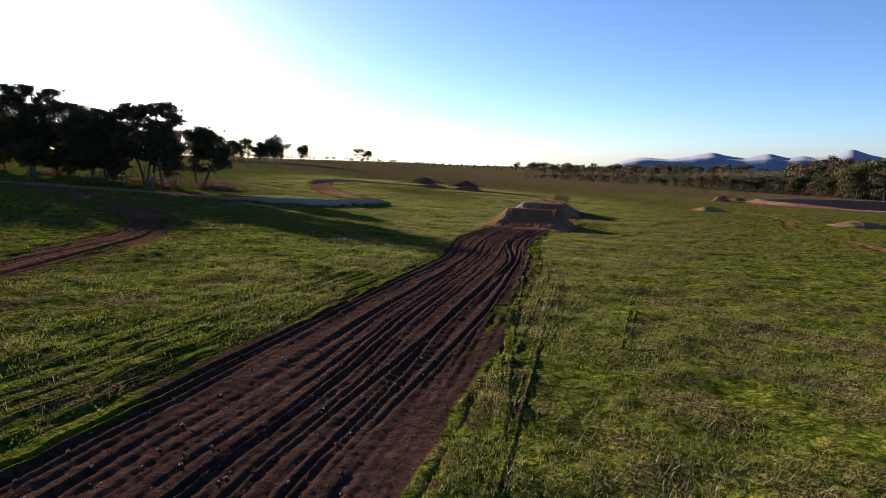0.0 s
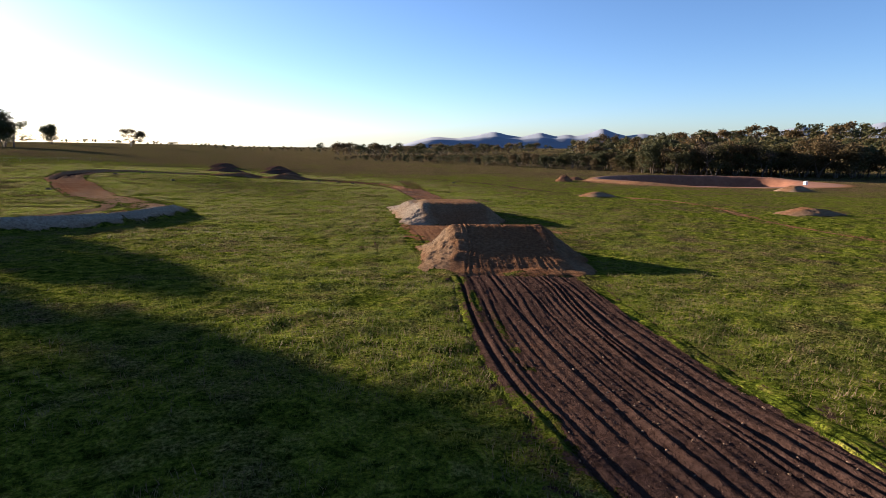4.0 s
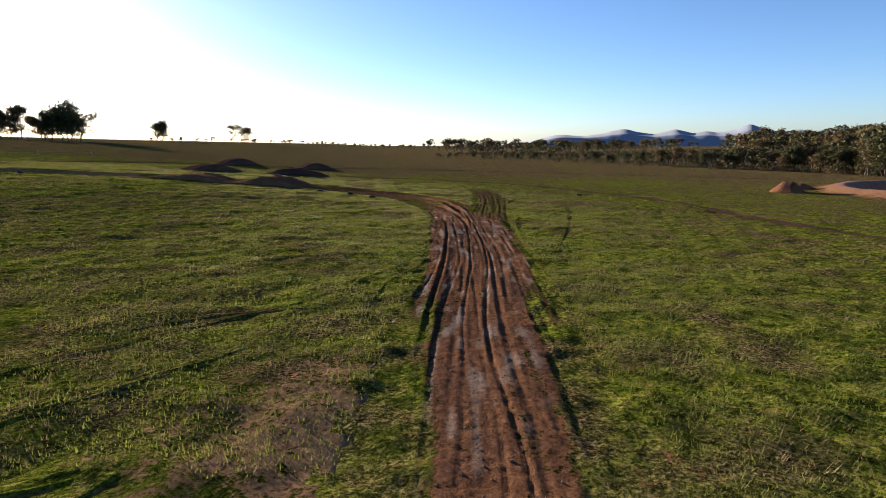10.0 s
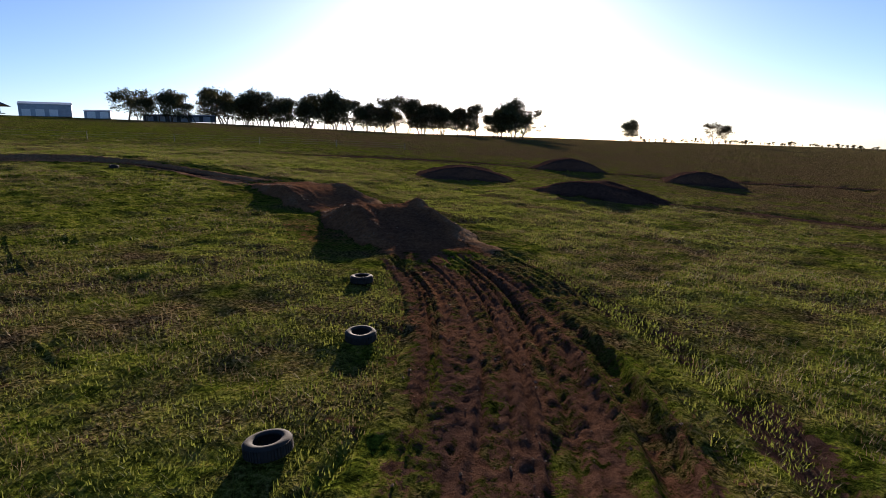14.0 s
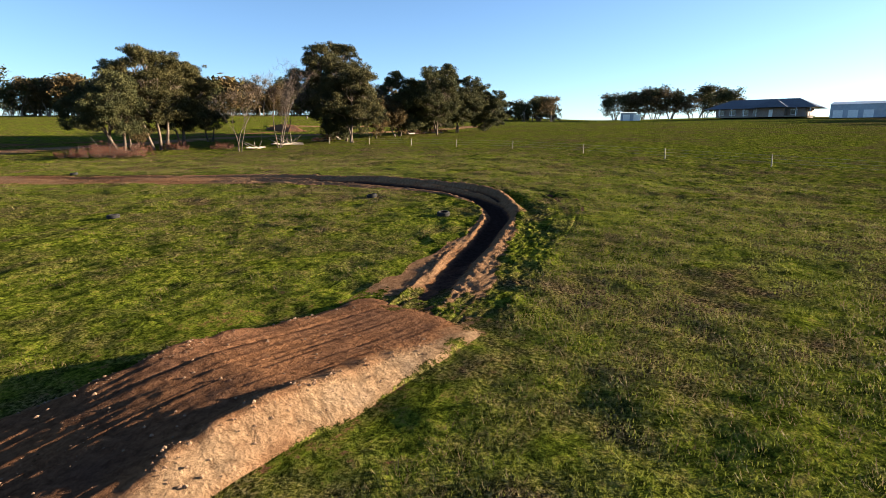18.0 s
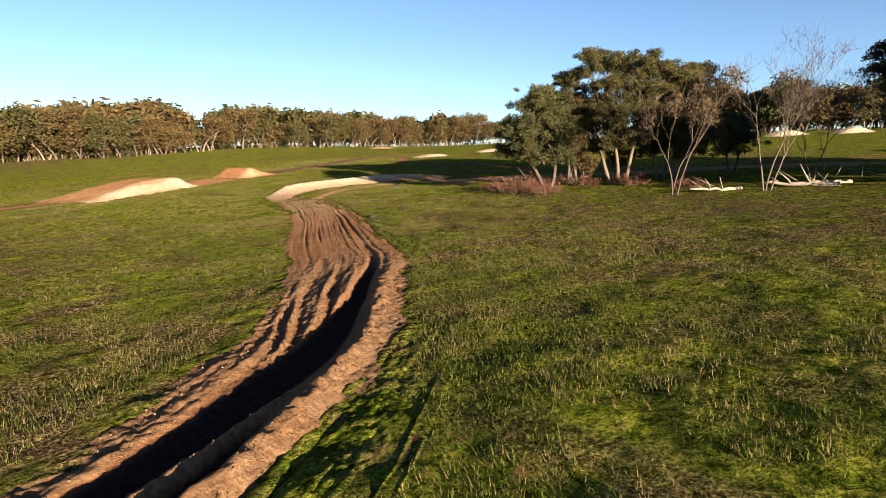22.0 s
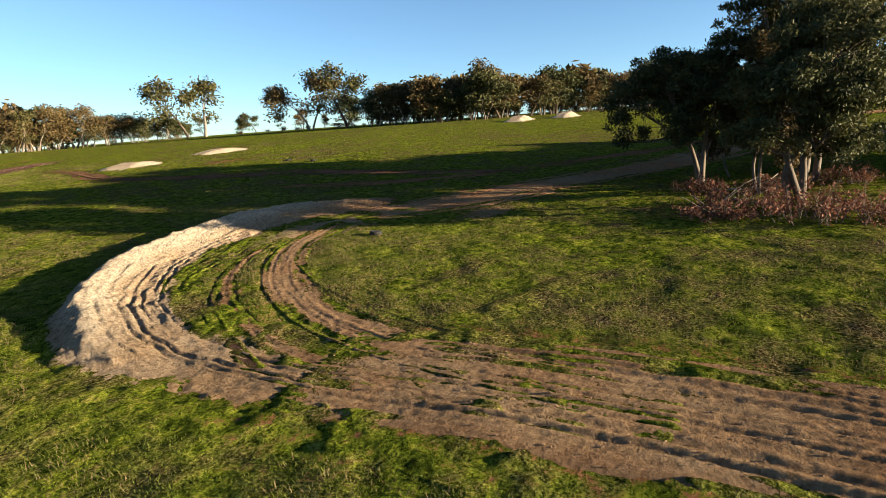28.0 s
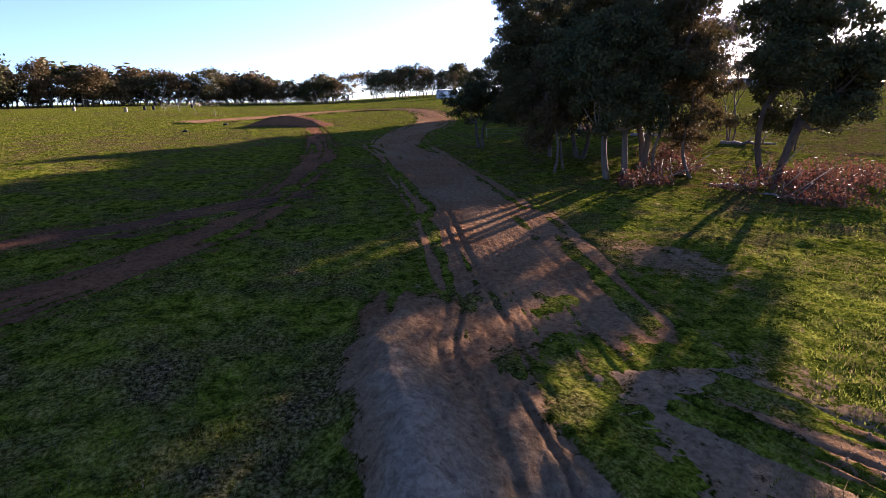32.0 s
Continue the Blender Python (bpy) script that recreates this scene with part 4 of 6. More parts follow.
ribbon("sand_berm", TURN, 2.8, lambda s, d, h: 0.84 + 0.22 * smooth(0.12, 0.82, h) - 0.26 * smooth(30.3, 44.3, s) - 0.12 * smooth(16.3, 7, s), turn_relief, "pale sandy berm curving round the outside of the bend", 0.075, 0.18,
       lambda s, d, x, y, h: smooth(-2.56 - smooth(7, 16.3, s), -1.75 - smooth(7, 16.3, s), d + 0.6 * (vnoise(s / 0.9, d, 77) - 0.5)) * smooth(1.4, 0.1, d + 0.9 * (vnoise(s / 2, d / 0.4, 78) - 0.5)), "structure", "track berm", -4.08)

for k, (line, half, deep) in enumerate(MARKS):
    def mark(s, d, x, y, half=half, deep=deep, k=k):
        c = d + 0.12 * (vnoise(s / 1.3, s * 0 + k, 81) - 0.5)
        e = (c / half) ** 2
        lumps = (fbm(x * 5, y * 5, 84, 2) - 0.5) * 0.05
        if deep > 0.085:
            return deep * (0.32 * np.exp(-0.25 * e) - 1.6 * np.exp(-1.2 * e)) + lumps * smooth(half * 2.6, half * 1.5, abs(d)) + 0.018 - 0.12 * smooth(half * 2.2, half * 2.8, abs(d))
        return 0.014 * np.exp(-((c / half - 1.1) / 0.35) ** 2) + 0.016 + 0.3 * lumps - 0.08 * smooth(half * 1.3, half * 2.0, abs(d))
    ribbon("wheel_rut", line, half * (2.8 if deep > 0.085 else 2.0), 0.10 + deep, mark, "single dark wheel rut pressed into the grass", half * 0.3, 0.15,
           lambda s, d, x, y, h, half=half, deep=deep: ((0.85 if deep > 0.085 else 0.66) - 0.5 * vnoise(s / 0.9, d * 0, 83)) * smooth(half * (1.2 + 0.5 * (half > 0.23)), half * (0.5 + 0.4 * (half > 0.23)), abs(d)), category="wheel rut")

mound("jump_mound", (7.0, 50.6), (2.4, 7.6), [(0, 0), (2.2, 0.14), (4.6, 0.72), (7.4, 1.72), (8.3, 1.70), (9.6, 0.8), (11.0, 0)], (2.7, 2.65, 2.6, 2.7), 2.3, 0.50,
      "brown earth take-off mound with wheel ruts up its face", 101, 0.065, 15, step=0.075, sunlit_sand=0.10, group="jump mounds of the long jump")
mound("jump_mound", (13.0, 72.8), (4.6, 21.2), [(0, 0), (1.2, 0.6), (3.4, 1.62), (4.3, 1.75), (9, 1.62), (14, 1.05), (19, 0.30), (22, 0)], (2.6, 2.5, 2.7, 3.2, 3.7), 2.2, 0.57,
      "orange earth landing mound with a long rutted slope", 131, 0.036, 19, (8.6, -2.7, 2.6, 0.5, 0.34), step=0.075, sunlit_sand=0.22, group="jump mounds of the long jump")
mound("jump_mound", (15.1, 156.5), (-8.9, 3.9), [(0, 0), (4.2, 0.13), (6.4, 0.42), (9.2, 0.92), (10.2, 0.92), (12.0, 0.40), (13.6, 0.18), (15.8, 0.08), (17.9, 0)], (1.75, 1.75, 1.63, 1.75), 1.28, 0.40,
      "brown earth table mound with a crumbled sandy side", 151, 0.045, 11, step=0.075, rim=0.22, sandy=0.12, sunlit_sand=0.22, pale_side=1, group="table jump mounds")
mound("jump_mound", (3.3, 161.7), (-8.7, 2.2), [(0, 0), (2.6, 0.20), (5.4, 0.58), (6.8, 0.65), (9.9, 0.33), (13.5, 0)], (2.1, 1.98, 1.86), 0.93, 0.42,
      "brown earth table mound with grooved wheel marks", 171, 0.06, 8, step=0.075, rim=0.12, sandy=0.14, sunlit_sand=0.18, pale_side=1, group="table jump mounds")
for k, (cx, cy, ax, ay, length, half, h, tn, label) in enumerate((
        (-6.6, 183.2, 5.8, 5.2, 9.5, 1.2, 1.05, 0.16, "dark earth mound standing in the far pasture"),
        (6.8, 182.6, 9, 0.3, 11, 1.0, 1.1, 0.14, "long dark earth mound on the far track"),
        (-7, 204.8, 6, 5.5, 9, 1.3, 1.4, 0.16, "dark earth mound beyond the far track"),
        (8, 206.2, 7, 3.5, 8.5, 1.2, 1.3, 0.16, "dark earth mound beside the far track"),
        (81.5, 163.4, 1, 1, 6.5, 0.5, 1.7, 0.30, "small pointed earth heap near the basin"),
        (91, 172, 3, 1, 6, 0.4, 1.0, 0.28, "low earth heap near the basin"),
        (50, 104.6, 3, -0.6, 6, 0.6, 0.8, 0.55, "low pale earth heap in the grass"),
        (54.5, 72.4, 3, -0.4, 8, 0.6, 0.7, 0.58, "low orange earth heap in the grass"),
        (104, 112, 5, 1, 9, 0.8, 1.2, 0.6, "orange earth heap beside the basin"),
        (-113.5, 9.6, 6, 3, 14, 1.17, 1.28, 0.92, "pale sandy earth heap by the far trees"),
        (-127.7, 12.9, 6, 2, 11.7, 1.05, 1.4, 0.95, "pale earth heap by the far trees"),
        (-103.7, 74.2, 3, 9, 12.8, 1.4, 1.51, 0.30, "dark earth mound on the west track"),
        (-23.3, 19.1, 5, 5, 10.5, 1.4, 0.58, 0.92, "low rutted earth hump on the pasture"),
        (-39.0, 8.6, 6, 2, 10.5, 1.4, 0.64, 0.92, "low rutted sandy hump on the pasture"),
        (7.0, -80.5, 8, 1, 12.8, 1.4, 0.7, 0.52, "low orange earth hump by the south trees"))):
    way = Vector((ax, ay)).normalized()
    mound("earth_hump", (cx - way.x * length / 2, cy - way.y * length / 2), (way.x, way.y),
          [(0, 0), (length * 0.3, h * 0.8), (length * 0.5, h), (length * 0.7, h * 0.75), (length, 0)], (half, half), 1.9, tn, label, 200 + 13 * k, 0.0, 3, None, 0.14, 0.28, "earth humps", "earth hump")


def dug_basin():
    """A dug farm basin with a steep red back wall and an open near side."""
    cx, cy, a, b, turn = BASIN
    x, y = np.meshgrid(np.arange(cx - 88, cx + 88, 1.0), np.arange(cy - 74, cy + 74, 1.0))
    flat = in_ellipse(x, y, cx, cy, a, b, turn)
    e = flat + 0.06 * (fbm(x / 6, y / 6, 301, 3) - 0.5)
    c, s = math.cos(radians(turn)), math.sin(radians(turn))
    v = (-(x - cx) * s + (y - cy) * c) / b
    back = smooth(-0.55, 0.05, v)
    h = -(smooth(0.98, 0.86, e) * back + smooth(1.0, 0.1, e) * (1 - back)) * 3.9
    rim = 0.9 * np.exp(-((e - 1.03) / 0.06) ** 2) * back
    z = ground(x, y) + h + rim + (fbm(x / 3, y / 3, 302, 3) - 0.5) * 0.35 * smooth(1.1, 0.9, e) + 0.03 - 0.8 * smooth(1.36, 1.46, flat)
    me = grid_mesh("dug_basin", x, y, z, FIELD, dirt=smooth(1.25, 1.02, e), tone=0.58, dry=dryness(x, y))
    me.materials.append(CUT)
    inner = (e[:-1, :-1] < 1.05).ravel()
    me.polygons.foreach_set("material_index", inner.astype(np.int32))
    tagged(new("dug_basin", me), "dug farm basin with a steep red clay wall", "earth basin")


dug_basin()


# ---------------------------------------------------------------- trees
def skeleton(rng, height, stems, lean, spread, levels=3, wob=0.10, trunk=0.40, first=0.019):
    """Limbs as (points, radii, level), and the ends of the last ones."""
    limbs, ends = [], []

    def grow(at, way, length, radius, level):
        n = 5 if level < 2 else 4
        pts, d = [np.array(at, float)], np.array(way, float)
        for k in range(n):
            d = d + rng.normal(size=3) * wob * (1 + 0.5 * level) + np.array((0, 0, 0.05 if level else 0.02))
            d /= np.linalg.norm(d)
            pts.append(pts[-1] + d * length / n)
        last = radius * (0.62 if level == 0 else 0.42)
        limbs.append((pts, np.linspace(radius, last, n + 1), level))
        if level == levels:
            ends.append(pts[-1])
            ends.append(pts[-2] + rng.normal(size=3) * 0.2)
            return
        kids = int(rng.integers(2, 4)) + (1 if level == 1 else 0)
        turn = rng.random() * 6.28
        for k in range(kids):
            a = turn + 6.28 * k / kids + rng.normal() * 0.4
            out = spread * (0.55 + 0.6 * rng.random()) * (0.75 if level == 0 else 1)
            side = np.array((math.cos(a), math.sin(a), 0.0))
            new_way = d * 1.0 + side * out + np.array((0, 0, 0.12))
            start = pts[-1] if k < 2 else pts[-2]
            grow(start, new_way / np.linalg.norm(new_way), length * (0.55 + 0.25 * rng.random()), last * (0.85 if k == 0 else 0.66), level + 1)

    for k in range(stems):
        a = 6.28 * k / stems + rng.random()
        w = np.array((math.cos(a) * lean, math.sin(a) * lean, 1.0))
        grow((0.25 * math.cos(a) * (stems > 1), 0.25 * math.sin(a) * (stems > 1), -0.15), w / np.linalg.norm(w), height * trunk * (0.8 + 0.3 * rng.random()), height * first / (1 + 0.25 * (stems - 1)), 0)
    return limbs, ends


def gum_meshes(seed, height, stems=1, lean=0.1, spread=0.75, per=60, leaf=0.16, clump=1.0, levels=3, leaves=None, bark=None, low=0.0, trunk=0.40, skirt=0.0):
    rng = np.random.default_rng(seed)
    limbs, ends = skeleton(rng, height, stems, lean, spread, levels, trunk=trunk)
    top = max(p[2] for p in ends)
    k = height / (top + clump * 0.5)
    verts, faces = [], []
    for pts, radii, level in limbs:
        tube(verts, faces, np.array(pts) * (k, k, k), np.array(radii), (8, 6, 5, 4)[min(level, 3)])
    wood = mesh_of("trunk", np.array(verts), faces, bark or BARK)
    cents = [np.array(e) * k for e in ends]
    if low:
        for pts, radii, level in limbs:
            if level >= 1 and rng.random() < low:
                cents.append(np.array(pts[-2]) * k + rng.normal(size=3) * 0.5)
            if level >= 1 and rng.random() < low * skirt:
                p = np.array(pts[-1]) * k * (1.05, 1.05, 1)
                p[2] *= 0.35 + 0.5 * rng.random()
                cents.append(p + rng.normal(size=3) * 0.6)
    rad = [clump * (0.6 + 0.7 * rng.random()) for _ in cents]
    crown = leaves_mesh("crown", cents, rad, per, leaf, leaves or LEAF, rng)
    return wood, crown


def tree(meshes, at, turn=0.0, size=1.0, label="", name="gum_tree", group="", category="tree", wide=1.0):
    ob = new(name)
    part("trunk", meshes[0], None, ob)
    part("crown", meshes[1], None, ob)
    ob.matrix_basis = Matrix.LocRotScale((at[0], at[1], gz(*at) - 0.1), Euler((0, 0, turn)), (size * wide, size * wide, size))
    return tagged(ob, label, category, group)


def lobed_gum(seed, stems, lobes, leaves, bark, per=200, leaf=0.105, pack=4.6, puff=0.72, girth=0.16):
    """A gum tree built towards its crown: stems lead to the lobes of the crown, each lobe holds many small dense clumps of leaves on twigs.
    stems: (foot x, foot y, fork x, fork y, fork z); lobes: (x, y, z, radius, height part)."""
    rng = np.random.default_rng(seed)
    verts, faces, cents, rads = [], [], [], []
    forks = []
    for fx, fy, kx, ky, kz in stems:
        t = np.linspace(0, 1, 7)[:, None]
        pts = np.array((fx, fy, -0.3)) * (1 - t) + np.array((kx, ky, kz)) * t + np.sin(t * 3.1) * rng.normal(size=3) * (0.22, 0.22, 0)
        tube(verts, faces, pts, girth * np.linspace(1.15, 0.72, 7), 8)
        forks.append(np.array((kx, ky, kz)))
    for lx, ly, lz, r, tall in lobes:
        c = np.array((lx, ly, lz))
        fork = min(forks, key=lambda f: np.linalg.norm(c - f))
        t = np.linspace(0, 1, 7)[:, None]
        low = c - (0, 0, r * tall * 0.35)
        bow = np.array((0, 0, 0.16 * np.linalg.norm((low - fork)[:2])))
        limb = fork * (1 - t) + low * t + np.sin(t * math.pi) * (rng.normal(size=3) * 0.22 - bow)
        tube(verts, faces, limb, girth * np.linspace(0.55, 0.2, 7), 6)
        count = max(5, int(pack * r * r))
        d = rng.normal(size=(count, 3))
        d[:, 2] = d[:, 2] * 0.9 + 0.25
        d /= np.linalg.norm(d, axis=1, keepdims=True)
        d *= (0.42 + 0.58 * rng.random(count) ** 0.7)[:, None] * r * (0.85 + 0.3 * rng.random(count))[:, None]
        d[:, 2] *= tall
        for k in range(count):
            p = c + d[k]
            if p[2] < 0.5:
                continue
            at = limb[int(rng.integers(3, 7))]
            mid = at * 0.45 + p * 0.55 + rng.normal(size=3) * 0.14 * r + (0, 0, -0.06 * r)
            tube(verts, faces, [at, at * 0.7 + mid * 0.3 + rng.normal(size=3) * 0.05, mid, p], [girth * 0.20, girth * 0.16, girth * 0.12, 0.012], 4)
            cents.append(p)
            rads.append(puff * (0.65 + 0.7 * rng.random()))
            for _ in range(int(rng.integers(1, 3))):
                cents.append(p + rng.normal(size=3) * (0.55, 0.55, 0.3))
                rads.append(puff * (0.4 + 0.45 * rng.random()))
    wood = mesh_of("trunk", np.array(verts), faces, bark)
    return wood, leaves_mesh("crown", cents, rads, per * 2.1, leaf, leaves, rng, 0.68, 0.36)


def crown_lobes(seed, height, width, count, low=0.35, r0=0.16, r1=0.24):
    """Lobes that fill a rounded crown of the given height and width."""
    g = np.random.default_rng(seed)
    out = []
    for k in range(count):
        h = low + (1 - low) * (k + 0.5) / count
        a = 2.4 * k + g.random()
        reach = width / 2 * math.sqrt(max(0.05, 1 - ((h - 0.62) / 0.5) ** 2)) * (0.45 + 0.35 * g.random())
        r = height * (r0 + (r1 - r0) * g.random()) * (0.85 if h > 0.85 else 1)
        out.append((reach * math.cos(a), reach * math.sin(a), height * h - r * 0.55, r, 0.75))
    return out


grove = {
    "tall": lobed_gum(1, [(0, 0, 0.6, 0.4, 4.2), (0.5, 0.2, -1.0, 0.3, 4.6)], crown_lobes(1, 15, 10, 10, 0.42), LEAF_DARK, BARK),
    "tall2": lobed_gum(2, [(0, 0, 0.2, 0.3, 4.6)], crown_lobes(2, 14, 9, 9, 0.4), LEAF, BARK),
    "dense": lobed_gum(4, [(0, 0, 0.6, 0.2, 2.4), (0.4, 0.3, -0.6, -0.4, 2.6)], crown_lobes(4, 10, 9, 9, 0.3, 0.18, 0.26), LEAF_DARK, BARK_DARK, 215),
    "dense2": lobed_gum(5, [(0, 0, 0.5, 0.4, 3.0), (0.4, 0.1, -0.7, 0.2, 3.2)], crown_lobes(5, 12.4, 10, 11, 0.3, 0.17, 0.24), LEAF_DARK, BARK_DARK, 215),
    "young": lobed_gum(6, [(0, 0, 0.2, 0.2, 1.8), (0.3, 0, -0.5, 0.2, 1.9)], crown_lobes(6, 7, 4.6, 6, 0.3, 0.18, 0.25), LEAF_RUST, BARK, 150, 0.11, 4.8, 0.55, 0.08),
    "slim": lobed_gum(7, [(0, 0, 0.6, 0.2, 4.0), (0.3, 0.3, -0.8, 0.4, 4.4), (-0.3, 0.2, 0.1, -0.9, 3.8)], crown_lobes(7, 12, 7.5, 8, 0.42), LEAF, BARK, girth=0.12),
    "leaning": lobed_gum(3, [(0.2, 0, 0.9, 0.5, 3.4), (0, 0.3, 1.7, -0.2, 3.0), (-0.3, 0, -0.4, -0.3, 3.8)],
                         [(1.2, 1.6, 7.4, 1.7, 0.75), (2.6, 0.7, 5.0, 1.9, 0.8), (-0.3, -0.2, 7.2, 1.8, 0.8), (1.6, -0.8, 5.6, 1.8, 0.8), (0.6, 0.3, 8.0, 1.4, 0.7), (3.0, -0.2, 3.4, 1.2, 0.9), (-1.2, 0.8, 5.4, 1.4, 0.8), (1.4, 2.0, 5.6, 1.6, 0.85), (0.2, 1.4, 6.6, 1.6, 0.8), (2.2, 1.6, 3.8, 1.2, 0.9), (0.4, 1.6, 2.8, 1.1, 0.9), (-0.9, 1.2, 3.2, 1.2, 0.9)], LEAF_DARK, BARK_DARK, 215),
    "olive": lobed_gum(8, [(0.8, 0.3, 0.4, 0.2, 3.2), (-1.2, -0.6, -0.6, -0.2, 3.4)],
                       [(0, 0, 7.4, 1.7, 0.85), (0.9, 0.4, 5.6, 1.5, 0.9), (-1.0, 0.2, 5.8, 1.6, 0.9), (0.2, 0.6, 4.0, 1.4, 0.9), (-1.4, -0.4, 3.8, 1.3, 0.9), (0.4, 0.9, 2.5, 1.1, 0.9), (-1.2, 0.7, 2.4, 1.0, 0.9)], LEAF_RUST, BARK, 200, 0.095, 4.8, 0.62, 0.09),
    "great": lobed_gum(9, [(0, 0, 0.7, 0.3, 4.4), (-0.6, 0.4, -1.6, -0.2, 4.8), (0.5, -0.5, 1.8, -0.8, 4.0)],
                       [(3.6, 1.2, 11.2, 1.9, 0.62), (5.0, -0.6, 9.6, 1.6, 0.6), (1.6, 0.8, 11.6, 1.7, 0.6), (0.2, -0.4, 10.6, 1.6, 0.7), (-1.6, 0.2, 11.4, 1.8, 0.6), (-3.6, 0.2, 10.4, 1.9, 0.62), (-5.4, -1.0, 9.0, 1.8, 0.6),
                        (-7.0, -2.4, 8.0, 1.5, 0.6), (2.8, -1.4, 8.2, 1.6, 0.6), (-2.6, -1.6, 8.4, 1.6, 0.6), (0.6, 0.6, 7.6, 1.4, 0.7), (1.8, 1.6, 9.0, 1.7, 0.7), (-1.2, 1.4, 9.2, 1.7, 0.7), (0.4, 1.8, 6.4, 1.3, 0.8), (-2.2, 1.2, 7.0, 1.4, 0.8), (2.6, 0.8, 6.8, 1.3, 0.8), (-0.8, 1.7, 4.6, 1.2, 0.9), (1.6, 1.5, 4.2, 1.2, 0.9)], LEAF, BARK, 210, 0.105, 4.8, 0.72, 0.19),
    "hanging": lobed_gum(10, [(0, 0, 1.2, -0.2, 3.4), (0.6, 0.8, 0.4, 0.8, 3.6)],
                         [(2.2, -0.6, 6.8, 1.9, 0.75), (4.0, -1.2, 5.4, 1.6, 0.8), (0.4, 0.6, 7.4, 1.8, 0.75), (4.8, -1.0, 3.4, 1.2, 1.0), (1.6, 1.8, 6.0, 1.6, 0.8), (0.4, -1.2, 5.2, 1.5, 0.8), (2.6, 1.4, 3.6, 1.3, 0.9)], LEAF_DARK, BARK, 215),
    "squat": lobed_gum(11, [(0, 0, 0.5, 0.3, 2.2), (-0.4, 0.2, -0.9, 0, 2.4)],
                       [(0, 0, 5.4, 1.9, 0.8), (1.6, 0.3, 4.2, 1.5, 0.85), (-1.7, -0.2, 4.6, 1.7, 0.85), (0.6, -1.2, 3.4, 1.4, 0.9), (-0.8, 1.0, 3.2, 1.3, 0.9)], LEAF_DARK, BARK_DARK, 215),
}
for kind, x, y, turn, size, label in (
        ("leaning", -43.3, 100.1, 0.0, 1.17, "leaning gum tree with dark trunks above rusty brush"),
        ("olive", -46.8, 96.6, 0.0, 1.17, "bushy olive gum tree with thin white trunks"),
        ("great", -51.5, 97.3, 0.0, 1.13, "tall spreading gum tree with pale twisting limbs"),
        ("hanging", -47.8, 92.2, -0.45, 1.17, "gum tree with low hanging foliage beside the track"),
        ("squat", -56.4, 95.0, 0.0, 1.17, "dark low gum tree beside the tall one"),
        ("olive", -52.4, 91.2, 1.9, 0.99, "bushy rusty gum tree in the grove"),
        ("tall2", -58.6, 93.6, 2.9, 0.95, "gum tree with a broad crown behind the grove"),
        ("squat", -66.4, 90.8, 2.0, 0.99, "dark low gum tree at the back of the grove"),
        ("slim", -72.5, 116.4, 0.9, 1.17, "slim white-trunked gum tree by the fence"),
        ("tall2", -78.1, 107.1, 1.9, 1.23, "gum tree with a rounded crown by the fence"),
        ("dense", -75.7, 113.4, 4.4, 1.05, "spreading gum tree behind the fence"),
        ("young", -84.3, 113.4, 0.2, 1.17, "young rusty gum tree behind the fence"),
        ("dense2", -93.2, 113.4, 0.7, 0.99, "dark heavy gum tree in the far clump"),
        ("dense2", -97.9, 119.4, 2.7, 1.12, "dark heavy gum tree in the far clump"),
        ("dense", -104.3, 112.9, 3.5, 1.22, "dark dense gum tree in the far clump"),
        ("dense2", -109.5, 118.7, 4.6, 1.03, "dark heavy gum tree in the far clump"),
        ("dense", -117.1, 122.2, 5.6, 1.05, "dark low gum tree at the end of the clump"),
        ("young", -89.1, 114.7, 2.2, 1.17, "rusty young gum tree at the edge of the clump")):
    tree(grove[kind], (x, y), turn, size, label, group="grove trees")


def bare_tree(seed, height, stems, lean, spread, at, label, turn=0.0, per=0):
    rng = np.random.default_rng(seed)
    limbs, ends = skeleton(rng, height, stems, lean, spread, 4, 0.09, 0.36, 0.0105)
    k = height / max(p[2] for p in ends)
    ob = new("dead_tree")
    verts, faces = [], []
    for pts, radii, level in limbs:
        if level < 2:
            v2, f2 = [], []
            tube(v2, f2, np.array(pts) * k, np.maximum(np.array(radii), 0.012), (8, 6)[level])
            part(("stem", "limb")[level], mesh_of("limb", np.array(v2), f2, DEADWOOD), None, ob)
        else:
            tube(verts, faces, np.array(pts) * k, np.maximum(np.array(radii), 0.010), (5, 4, 3)[min(level - 2, 2)])
    for e in ends:
        for _ in range(3):
            w = rng.normal(size=3) * 0.35 + (0, 0, 0.35)
            p = np.array(e) * k
            tube(verts, faces, [p, p + w * 0.5, p + w + rng.normal(size=3) * 0.12], [0.010, 0.008, 0.004], 3)
    tagged(part("twig_spray", mesh_of("twig_spray", np.array(verts), faces, DEADWOOD), None, ob, "fine bare grey twigs"), kind="stuff")
    if per:
        pick = [np.array(e) * k for e in ends if rng.random() < 0.3]
        part("crown", leaves_mesh("crown", pick, [0.7] * len(pick), per, 0.13, LEAF_RUST, rng), None, ob, "sparse rusty leaves")
    ob.matrix_basis = pose(at[0], at[1], gz(*at) - 0.1, 0, 0, turn)
    tagged(ob, label, "dead tree", "bare trees")


